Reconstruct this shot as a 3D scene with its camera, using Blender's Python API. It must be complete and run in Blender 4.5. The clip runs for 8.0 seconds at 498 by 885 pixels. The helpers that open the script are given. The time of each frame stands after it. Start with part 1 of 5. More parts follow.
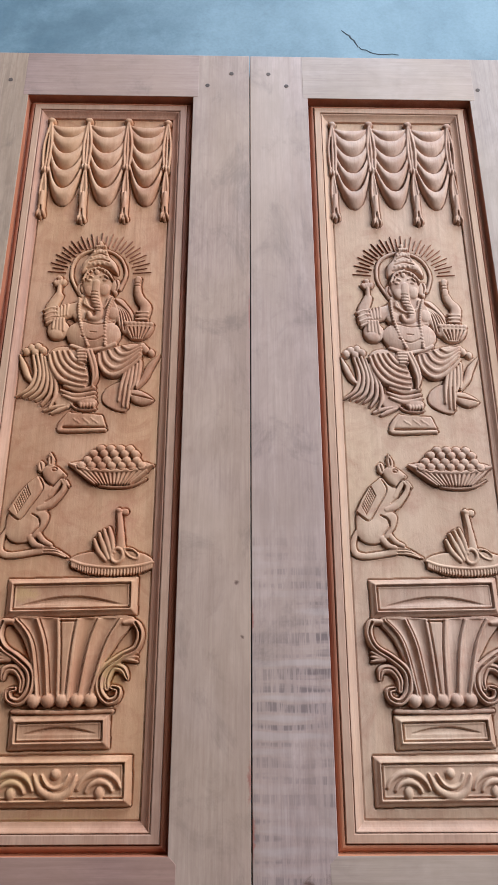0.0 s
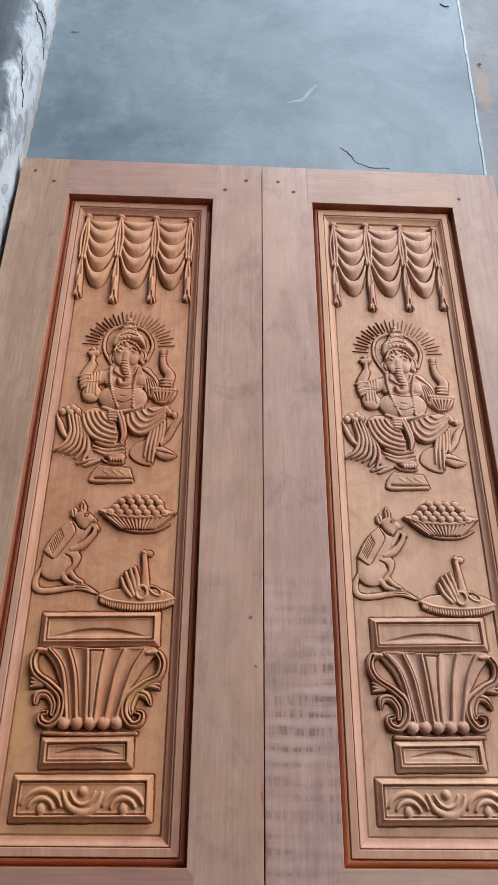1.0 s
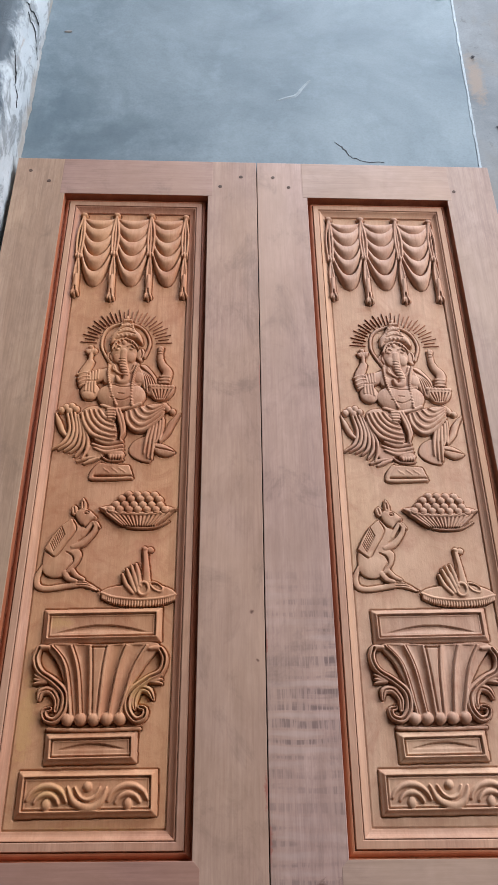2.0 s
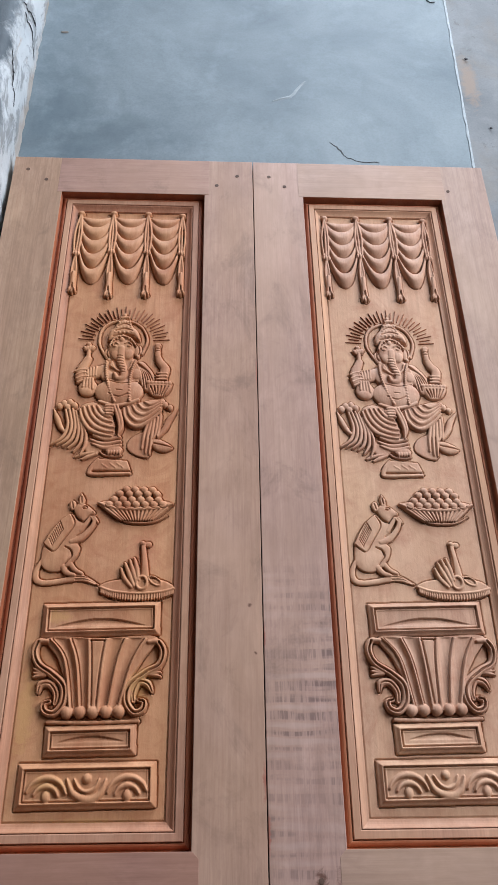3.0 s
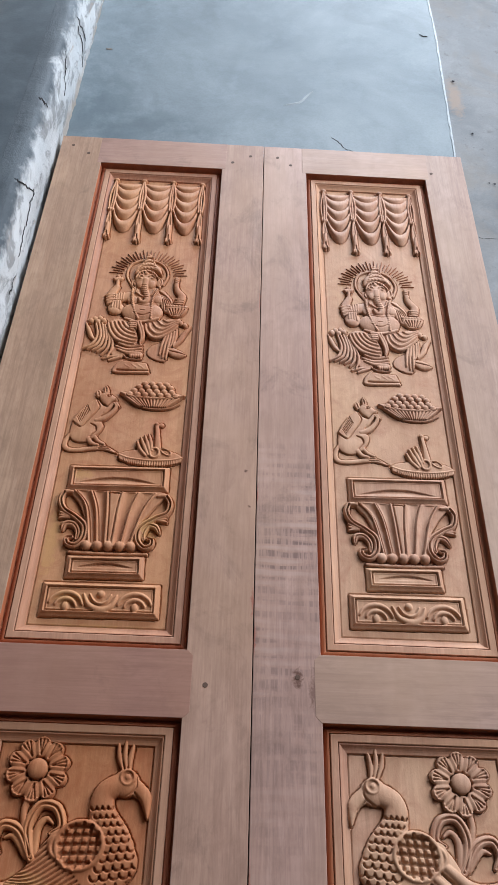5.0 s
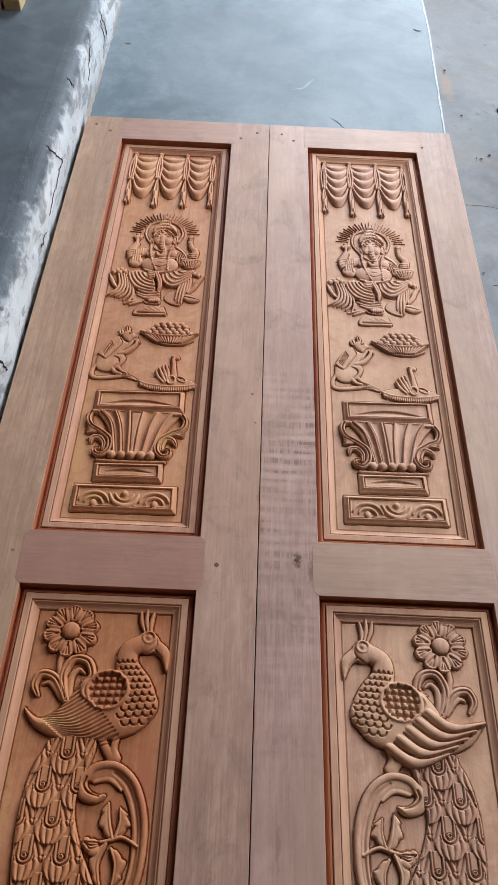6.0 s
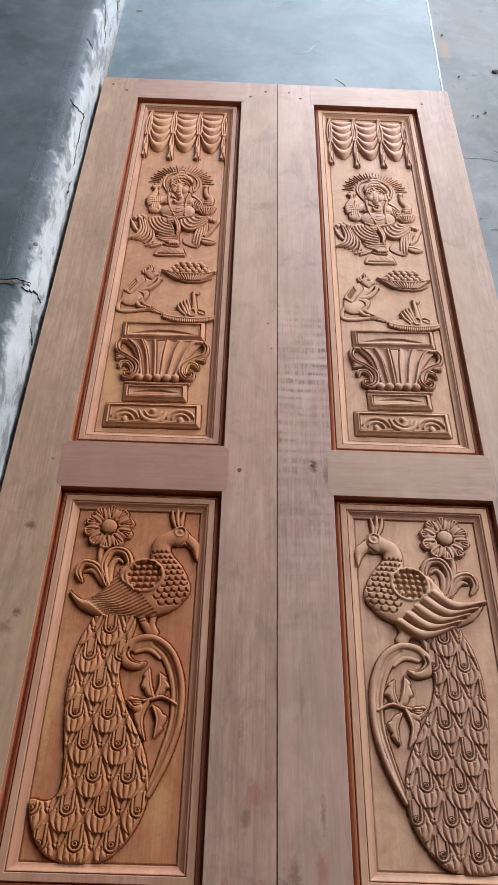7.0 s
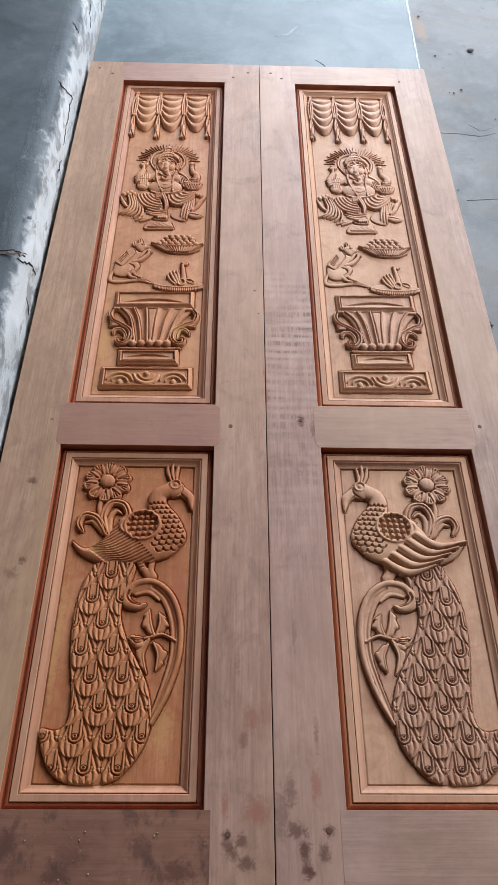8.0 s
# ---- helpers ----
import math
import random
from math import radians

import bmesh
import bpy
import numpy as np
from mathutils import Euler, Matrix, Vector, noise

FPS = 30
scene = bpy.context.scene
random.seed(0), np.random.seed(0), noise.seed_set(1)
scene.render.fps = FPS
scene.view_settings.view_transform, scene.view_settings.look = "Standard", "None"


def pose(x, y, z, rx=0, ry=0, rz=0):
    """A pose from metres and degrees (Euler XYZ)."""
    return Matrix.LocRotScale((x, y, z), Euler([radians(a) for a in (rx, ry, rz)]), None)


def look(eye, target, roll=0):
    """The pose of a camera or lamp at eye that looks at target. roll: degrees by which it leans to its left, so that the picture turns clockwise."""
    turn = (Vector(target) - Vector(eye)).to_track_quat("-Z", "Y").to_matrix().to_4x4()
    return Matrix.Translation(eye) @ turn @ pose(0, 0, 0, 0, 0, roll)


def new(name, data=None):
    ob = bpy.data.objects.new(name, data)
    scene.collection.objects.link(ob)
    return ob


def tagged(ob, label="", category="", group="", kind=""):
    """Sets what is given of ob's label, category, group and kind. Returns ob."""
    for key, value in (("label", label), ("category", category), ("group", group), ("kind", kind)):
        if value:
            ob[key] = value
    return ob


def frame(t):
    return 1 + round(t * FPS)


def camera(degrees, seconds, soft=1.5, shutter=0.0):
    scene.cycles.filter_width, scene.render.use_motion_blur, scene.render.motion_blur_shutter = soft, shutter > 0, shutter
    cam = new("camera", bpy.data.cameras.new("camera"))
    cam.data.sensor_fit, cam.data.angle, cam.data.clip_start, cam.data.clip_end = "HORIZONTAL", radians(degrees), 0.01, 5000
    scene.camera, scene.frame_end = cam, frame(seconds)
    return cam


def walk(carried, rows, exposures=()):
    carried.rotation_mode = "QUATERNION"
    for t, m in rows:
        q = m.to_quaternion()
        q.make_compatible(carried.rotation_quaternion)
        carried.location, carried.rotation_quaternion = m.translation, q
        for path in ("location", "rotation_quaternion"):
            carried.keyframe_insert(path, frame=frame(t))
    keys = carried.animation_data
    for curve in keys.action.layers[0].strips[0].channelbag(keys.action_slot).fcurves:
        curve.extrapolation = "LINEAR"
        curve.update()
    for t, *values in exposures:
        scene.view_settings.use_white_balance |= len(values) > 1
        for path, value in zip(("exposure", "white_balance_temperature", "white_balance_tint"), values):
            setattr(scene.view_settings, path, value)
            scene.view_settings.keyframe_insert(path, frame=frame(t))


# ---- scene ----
# ------------------------------------------------------------------ camera
cam = camera(35.8, 8.0, soft=1.0)
PATH = [
    (0, (-0.024, -1.193, 1.118), (0.014, -0.437, -0.733), 3.0),
    (0.5, (-0.056, -1.282, 1.187), (-0.005, -0.358, -0.586), 2.5),
    (1, (-0.07, -1.31, 1.213), (0.001, -0.332, -0.53), 5.1),
    (1.5, (-0.065, -1.314, 1.214), (-0.002, -0.34, -0.532), 4.1),
    (3, (-0.074, -1.333, 1.216), (0.013, -0.351, -0.524), 4.9),
    (3.5, (-0.093, -1.364, 1.217), (0.024, -0.365, -0.511), 7.0),
    (4, (-0.059, -1.451, 1.214), (0.006, -0.469, -0.527), 4.9),
    (4.5, (-0.04, -1.573, 1.201), (0.003, -0.54, -0.511), 3.4),
    (4.7, (-0.043, -1.633, 1.214), (0.013, -0.54, -0.46), 4.5),
    (5.8, (-0.051, -1.931, 1.233), (-0.029, -0.737, -0.371), 3.7),
    (6, (-0.036, -1.972, 1.252), (-0.018, -0.776, -0.351), 3.3),
    (6.5, (-0.043, -2.066, 1.241), (-0.049, -0.868, -0.36), 1.9),
    (7, (-0.073, -2.163, 1.265), (-0.047, -0.982, -0.349), 3.1),
    (7.5, (-0.073, -2.215, 1.267), (-0.057, -1.054, -0.362), 2.0),
    (8, (-0.069, -2.268, 1.276), (-0.022, -1.093, -0.341), 2.6),
]
EXPOSURES = [(0.0, -0.20, 5080, 0), (0.5, -0.34, 5580, 8), (1.0, -0.38, 5800, 10), (3.5, -0.37, 5800, 10), (6.0, -0.28, 5900, 10), (8.0, -0.15, 5920, 10)]
walk(cam, [(t, look(eye, target, roll)) for t, eye, target, roll in PATH], EXPOSURES)

# ------------------------------------------------------------------ light
WORLD = bpy.data.worlds.new("daylight")
scene.world = WORLD
WORLD.use_nodes = True
wn = WORLD.node_tree
sky = wn.nodes.new("ShaderNodeTexSky")
sky.sky_type, sky.sun_disc = "NISHITA", False
sky.sun_elevation, sky.sun_rotation = radians(48), radians(40)
wn.links.new(sky.outputs[0], wn.nodes["Background"].inputs[0])
wn.nodes["Background"].inputs[1].default_value = 0.05


def opening_light(name, m, w, h, watts, colour):
    d = bpy.data.lights.new(name, "AREA")
    d.shape, d.size, d.size_y, d.energy, d.color = "RECTANGLE", w, h, watts, colour
    ob = new(name, d)
    ob.matrix_world = m
    return ob


opening_light("sky_light_north", look((1.0, 4.75, 2.0), (0.2, -0.9, 0.1)), 2.5, 2.2, 560, (0.93, 0.97, 1.0))
opening_light("sky_light_east", look((2.3, 0.2, 1.8), (0.0, -0.9, 0.1)), 1.6, 1.7, 166, (1.0, 0.95, 0.90))

# ------------------------------------------------------------------ materials


class Nodes:
    """A short hand for one node material."""

    def __init__(self, name):
        self.mat = bpy.data.materials.new(name)
        self.mat.use_nodes = True
        self.t = self.mat.node_tree
        self.bsdf = self.t.nodes["Principled BSDF"]
        self.coord = self.t.nodes.new("ShaderNodeTexCoord").outputs["Object"]

    def put(self, socket, value):
        if isinstance(value, bpy.types.NodeSocket):
            self.t.links.new(value, socket)
        else:
            socket.default_value = value

    def mapped(self, scale, src=None, loc=(0, 0, 0), rot=(0, 0, 0)):
        n = self.t.nodes.new("ShaderNodeMapping")
        self.put(n.inputs[0], src or self.coord)
        n.inputs[1].default_value, n.inputs[2].default_value, n.inputs[3].default_value = loc, rot, scale
        return n.outputs[0]

    def noise(self, scale, detail=4, rough=0.55, distort=0.0, vec=None):
        n = self.t.nodes.new("ShaderNodeTexNoise")
        self.put(n.inputs["Vector"], vec or self.coord)
        n.inputs["Scale"].default_value, n.inputs["Detail"].default_value = scale, detail
        n.inputs["Roughness"].default_value, n.inputs["Distortion"].default_value = rough, distort
        return n.outputs[0]

    def cells(self, scale, vec=None, feature="F1"):
        n = self.t.nodes.new("ShaderNodeTexVoronoi")
        n.feature = feature
        self.put(n.inputs["Vector"], vec or self.coord)
        n.inputs["Scale"].default_value = scale
        return n.outputs["Distance"]

    def ramp(self, fac, stops):
        n = self.t.nodes.new("ShaderNodeValToRGB")
        self.put(n.inputs[0], fac)
        e = n.color_ramp.elements
        while len(e) < len(stops):
            e.new(0.5)
        for el, (p, c) in zip(e, stops):
            el.position = p
            el.color = (c, c, c, 1) if isinstance(c, (int, float)) else (*c, 1)
        return n.outputs[0]

    def mix(self, fac, a, b, mode="MIX"):
        n = self.t.nodes.new("ShaderNodeMix")
        n.data_type, n.blend_type = "RGBA", mode
        self.put(n.inputs[0], fac)
        for s, v in ((n.inputs[6], a), (n.inputs[7], b)):
            self.put(s, (*v, 1) if isinstance(v, tuple) else v)
        return n.outputs[2]

    def math(self, op, a, b=0.0, c=0.0):
        n = self.t.nodes.new("ShaderNodeMath")
        n.operation = op
        for s, v in zip(n.inputs, (a, b, c)):
            self.put(s, v)
        return n.outputs[0]

    def xyz(self):
        n = self.t.nodes.new("ShaderNodeSeparateXYZ")
        self.put(n.inputs[0], self.coord)
        return n.outputs

    def random(self):
        return self.t.nodes.new("ShaderNodeObjectInfo").outputs["Random"]

    def bump(self, height, strength, dist):
        n = self.t.nodes.new("ShaderNodeBump")
        n.inputs["Strength"].default_value, n.inputs["Distance"].default_value = strength, dist
        self.put(n.inputs["Height"], height)
        self.put(self.bsdf.inputs["Normal"], n.outputs[0])

    def done(self, colour, rough, gloss=0.5):
        self.put(self.bsdf.inputs["Base Color"], colour if isinstance(colour, bpy.types.NodeSocket) else (*colour, 1))
        self.put(self.bsdf.inputs["Roughness"], rough)
        self.bsdf.inputs["Specular IOR Level"].default_value = gloss
        return self.mat


def wood(name, light, dark, along="y", rough=0.5, stain=None, saw=False, gloss=0.19, spots=(), carved=False):
    """Planed timber: long grain, fine pores, cloudy tone and a few stains."""
    n = Nodes(name)
    shift = n.t.nodes.new("ShaderNodeVectorMath")
    shift.operation = "ADD"
    n.put(shift.inputs[0], n.coord)
    n.put(shift.inputs[1], n.math("MULTIPLY", n.random(), 7.0))
    src = shift.outputs[0]
    long_ = (1, 0.11, 1) if along == "y" else (0.11, 1, 1)
    fine = (1, 0.03, 1) if along == "y" else (0.03, 1, 1)
    g1 = n.noise(15, 6, 0.62, 1.8, n.mapped(long_, src))
    g2 = n.noise(330, 3, 0.6, 0.2, n.mapped(fine, src))
    cloud = n.noise(6.5, 6, 0.66, 0.6, n.mapped((1, 0.6, 1) if along == "y" else (0.6, 1, 1), src))
    tone = n.ramp(g1, [(0.3, 0.0), (0.7, 1.0)])
    colour = n.mix(tone, light, dark)
    colour = n.mix(n.math("MULTIPLY", n.ramp(g2, [(0.44, 0.0), (0.66, 1.0)]), 0.34), colour, tuple(c * 0.55 for c in dark))
    colour = n.mix(n.ramp(cloud, [(0.40, 0.0), (0.68, 0.55)]), colour, tuple(c * 0.74 for c in dark))
    mottle = n.noise(42, 5, 0.68, 0.8, n.mapped((1, 0.5, 1) if along == "y" else (0.5, 1, 1), src))
    colour = n.mix(n.ramp(mottle, [(0.42, 0.0), (0.68, 0.42)]), colour, tuple(c * 0.62 for c in dark))
    pale = n.noise(9, 4, 0.6, 0.3, n.mapped((1, 0.35, 1), src))
    colour = n.mix(n.ramp(pale, [(0.52, 0.0), (0.78, 0.35)]), colour, tuple(min(1, c * 1.25 + 0.05) for c in light))
    streak = n.noise(105, 5, 0.7, 0.6, n.mapped((1, 0.07, 1) if along == "y" else (0.07, 1, 1), src))
    colour = n.mix(n.ramp(streak, [(0.48, 0.0), (0.66, 0.34)]), colour, tuple(c * 0.66 for c in dark))
    colour = n.mix(n.ramp(streak, [(0.30, 0.18), (0.42, 0.0)]), colour, tuple(min(1, c * 1.15 + 0.05) for c in light))
    drift = n.noise(2.3, 3, 0.6, 0.4, n.mapped((1, 0.5, 1), src))
    colour = n.mix(n.ramp(drift, [(0.42, 0.0), (0.66, 0.5)]), colour, (light[0] * 1.03, light[1] * 1.02, light[2] * 0.84))
    height = n.math("ADD", n.math("MULTIPLY", g2, 0.6), n.math("MULTIPLY", g1, 0.5))
    if saw:
        y = n.xyz()["Y"]
        rows = n.noise(1.0, 3, 0.6, 0, n.mapped((5, 44, 1), src))
        ticks = n.noise(1.0, 3, 0.6, 0, n.mapped((230, 14, 1), src))
        zone = n.math("MULTIPLY", n.ramp(n.math("MULTIPLY_ADD", y, -0.5, 0.0), [(0.43, 0.0), (0.52, 1.0), (0.64, 1.0), (0.74, 0.3), (0.9, 0.0)]), n.ramp(n.noise(7, 3), [(0.38, 0.15), (0.58, 1.0)]))
        beat = n.math("SINE", n.math("MULTIPLY_ADD", y, 285.0, n.math("MULTIPLY", n.noise(3.0, 3, 0.6, 0, n.mapped((1.5, 2, 1), src)), 9.0)))
        rows = n.math("MULTIPLY_ADD", beat, 0.09, rows)
        band = n.math("MULTIPLY", n.ramp(rows, [(0.50, 0.0), (0.60, 1.0)]), zone)
        colour = n.mix(n.math("MULTIPLY", band, 0.3), colour, (0.235, 0.165, 0.15))
        colour = n.mix(n.math("MULTIPLY", n.math("MULTIPLY", band, n.ramp(ticks, [(0.46, 0.0), (0.56, 1.0)])), 0.72), colour, (0.13, 0.085, 0.078))
        colour = n.mix(n.math("MULTIPLY", n.math("MULTIPLY", zone, n.ramp(rows, [(0.34, 1.0), (0.46, 0.0)])), 0.35), colour, (0.47, 0.36, 0.32))
        height = n.math("SUBTRACT", height, n.math("MULTIPLY", band, 0.6))
    if carved:
        tool = n.noise(150, 4, 0.65, 0.4, n.mapped((1, 0.5, 1), src))
        colour = n.mix(n.ramp(n.noise(24, 6, 0.72, 1.0, src), [(0.46, 0.0), (0.68, 0.5)]), colour, (dark[0] * 0.72, dark[1] * 0.58, dark[2] * 0.55))
        height = n.math("MULTIPLY_ADD", tool, 1.6, height)
    if stain:
        dirt = n.noise(stain[0], 6, 0.7, 0.6, n.mapped((1, 0.6, 1), src))
        colour = n.mix(n.ramp(dirt, [(stain[1], 0.0), (stain[1] + 0.14, stain[2])]), colour, (0.045, 0.03, 0.028))
    for x, y, rx, ry, k, tint in spots:
        d = n.t.nodes.new("ShaderNodeVectorMath")
        d.operation = "LENGTH"
        n.put(d.inputs[0], n.mapped((1 / rx, 1 / ry, 0), loc=(-x / rx, -y / ry, 0)))
        ragged = n.math("MULTIPLY_ADD", d.outputs["Value"], 0.42, n.math("MULTIPLY", n.noise(75, 6, 0.75, 0.8), 0.9))
        colour = n.mix(n.ramp(ragged, [(0.56, min(0.9, k * 1.45)), (0.76, 0.0)]), colour, tint)
    n.bump(height, 0.22 if carved else 0.12, 0.0012)
    return n.done(colour, n.math("MULTIPLY_ADD", g1, 0.2, rough), gloss)


DARK, RED = (0.105, 0.052, 0.038), (0.27, 0.10, 0.07)
STILE_SPOTS = [(-0.020, -0.973, 0.006, 0.005, 0.8, DARK), (-0.012, -1.045, 0.004, 0.004, 0.6, DARK), (-0.0650, -2.0920, 0.016, 0.02, 0.5, DARK), (-0.0400, -2.1130, 0.018, 0.016, 0.5, DARK), (-0.0710, -2.0410, 0.01, 0.03, 0.4, RED), (-0.0320, -1.9180, 0.02, 0.03, 0.35, RED), (-0.3470, -1.9650, 0.02, 0.05, 0.35, RED),
               (-0.001, -0.55, 0.003, 0.05, 0.5, RED), (-0.002, -1.22, 0.006, 0.035, 0.6, RED), (-0.001, -1.75, 0.004, 0.06, 0.5, RED), (-0.4330, -1.4890, 0.016, 0.012, 0.55, DARK), (-0.3870, -1.5290, 0.012, 0.022, 0.6, RED), (-0.4260, -1.6510, 0.014, 0.014, 0.5, DARK), (-0.4410, -1.6760, 0.02, 0.02, 0.35, DARK),
               (-0.4190, -1.3450, 0.007, 0.008, 0.6, DARK), (-0.0690, -2.0770, 0.012, 0.012, 0.7, DARK), (-0.0470, -2.0850, 0.014, 0.016, 0.5, DARK), (-0.0250, -2.0450, 0.03, 0.03, 0.4, RED), (-0.0580, -2.1030, 0.014, 0.018, 0.5, DARK),
               (-0.0440, -1.9490, 0.012, 0.02, 0.3, DARK), (-0.0110, -1.9060, 0.01, 0.06, 0.25, RED), (-0.0550, -1.8300, 0.008, 0.03, 0.25, DARK)]
SAWN_SPOTS = [(0.0300, -2.0710, 0.02, 0.02, 0.5, DARK), (0.0690, -2.0990, 0.014, 0.02, 0.5, DARK), (0.0620, -2.0110, 0.012, 0.04, 0.4, RED), (0.0250, -2.0190, 0.014, 0.03, 0.35, DARK), (0.0440, -2.1200, 0.016, 0.02, 0.5, DARK),
              (0.001, -1.02, 0.004, 0.03, 0.6, RED), (0.001, -1.28, 0.005, 0.04, 0.6, RED), (0.001, -1.62, 0.004, 0.05, 0.5, RED), (0.0680, -1.3410, 0.012, 0.02, 0.7, DARK), (0.0930, -1.3600, 0.012, 0.045, 0.45, DARK), (0.0420, -2.0960, 0.016, 0.025, 0.75, DARK), (0.0780, -2.0720, 0.014, 0.014, 0.6, DARK), (0.0470, -2.1230, 0.012, 0.014, 0.6, DARK),
              (0.0110, -2.0490, 0.02, 0.05, 0.3, DARK), (0.0660, -1.9390, 0.006, 0.04, 0.3, DARK), (0.0380, -1.7780, 0.006, 0.05, 0.2, DARK)]
WOOD_STILE = wood("pink_brown_planed_wood", (0.436, 0.290, 0.224), (0.332, 0.204, 0.154), rough=0.46, stain=(13, 0.53, 0.26), spots=STILE_SPOTS)
WOOD_TAN = wood("tan_brown_planed_wood", (0.435, 0.292, 0.198), (0.33, 0.205, 0.135), rough=0.48, stain=(11, 0.55, 0.24), spots=STILE_SPOTS)
WOOD_STILE_GREY = wood("greyish_pink_planed_wood", (0.405, 0.296, 0.248), (0.310, 0.210, 0.172), rough=0.48, stain=(12, 0.55, 0.22))
WOOD_SAWN = wood("sawn_planed_wood", (0.435, 0.296, 0.250), (0.345, 0.22, 0.180), rough=0.45, stain=(13, 0.54, 0.24), saw=True, spots=SAWN_SPOTS)
WOOD_RAIL = wood("purple_brown_rail_wood", (0.335, 0.190, 0.155), (0.245, 0.128, 0.104), "x", rough=0.45, stain=(12, 0.55, 0.2))
WOOD_RAIL_PALE = wood("pale_rail_wood", (0.400, 0.276, 0.226), (0.312, 0.205, 0.160), "x", rough=0.46)
WOOD_RAIL_ROSE = wood("rosy_top_rail_wood", (0.375, 0.235, 0.190), (0.285, 0.165, 0.132), "x", rough=0.46, stain=(9, 0.54, 0.25))
WOOD_DIRTY = wood("dirty_bottom_rail_wood", (0.27, 0.142, 0.100), (0.19, 0.095, 0.068), "x", rough=0.55, stain=(26, 0.52, 0.7), spots=[(-0.375, -2.09, 0.03, 0.035, 0.6, DARK), (-0.28, -2.105, 0.035, 0.022, 0.45, DARK), (-0.19, -2.095, 0.03, 0.03, 0.5, DARK), (-0.135, -2.125, 0.04, 0.03, 0.6, DARK), (-0.30, -2.13, 0.03, 0.02, 0.5, DARK)])
OCHRE = (0.47, 0.265, 0.11)
UPPER_SPOTS = [(-0.095, -1.02, 0.02, 0.10, 0.5, OCHRE), (0.066, -0.985, 0.03, 0.045, 0.55, OCHRE), (-0.06, -0.885, 0.03, 0.018, 0.5, OCHRE), (0.0, -1.168, 0.12, 0.012, 0.55, OCHRE), (-0.05, -1.12, 0.05, 0.02, 0.4, OCHRE), (0.06, -0.78, 0.04, 0.06, 0.3, (0.42, 0.17, 0.10))]
LOWER_SPOTS = [(-0.103, -0.38, 0.012, 0.16, 0.5, OCHRE), (-0.05, -0.215, 0.05, 0.02, 0.4, OCHRE), (0.075, -0.52, 0.03, 0.07, 0.4, OCHRE), (0.09, -0.30, 0.02, 0.10, 0.3, (0.36, 0.12, 0.07)), (0.0, -0.605, 0.11, 0.008, 0.5, OCHRE)]
WOOD_PANEL = wood("orange_red_carved_wood", (0.525, 0.290, 0.168), (0.415, 0.183, 0.092), rough=0.5, gloss=0.15, carved=True, spots=UPPER_SPOTS)
WOOD_PANEL_GOLD = wood("golden_brown_carved_wood", (0.495, 0.235, 0.116), (0.385, 0.146, 0.062), rough=0.5, gloss=0.15, carved=True, spots=LOWER_SPOTS)
WOOD_MOULD = wood("red_brown_moulding_wood", (0.49, 0.290, 0.198), (0.37, 0.188, 0.120), rough=0.48)
WOOD_BEAD = wood("deep_red_bead_wood", (0.40, 0.138, 0.068), (0.28, 0.080, 0.040), rough=0.55)
WOOD_BEAD_PALE = wood("orange_red_bead_wood", (0.43, 0.175, 0.095), (0.31, 0.108, 0.057), rough=0.55)
WOOD_PANEL_PALE = wood("pale_tan_carved_wood", (0.530, 0.346, 0.248), (0.430, 0.246, 0.162), rough=0.48, gloss=0.15, carved=True)
WOOD_MOULD_PALE = wood("tan_moulding_wood", (0.50, 0.305, 0.210), (0.40, 0.215, 0.138), rough=0.46)
WOOD_COVE = wood("red_brown_cove_wood", (0.49, 0.262, 0.165), (0.37, 0.165, 0.098), rough=0.5)
WOOD_COVE_PALE = wood("orange_tan_cove_wood", (0.50, 0.305, 0.212), (0.40, 0.210, 0.138), rough=0.5)
# Darkened timber: the shade of thin cut lines is put into the colour.
WOOD_RAY = wood("shaded_ray_wood", (0.32, 0.135, 0.075), (0.22, 0.085, 0.045), rough=0.6)
WOOD_PEG = wood("dark_peg_wood", (0.13, 0.08, 0.06), (0.08, 0.05, 0.04), rough=0.6)


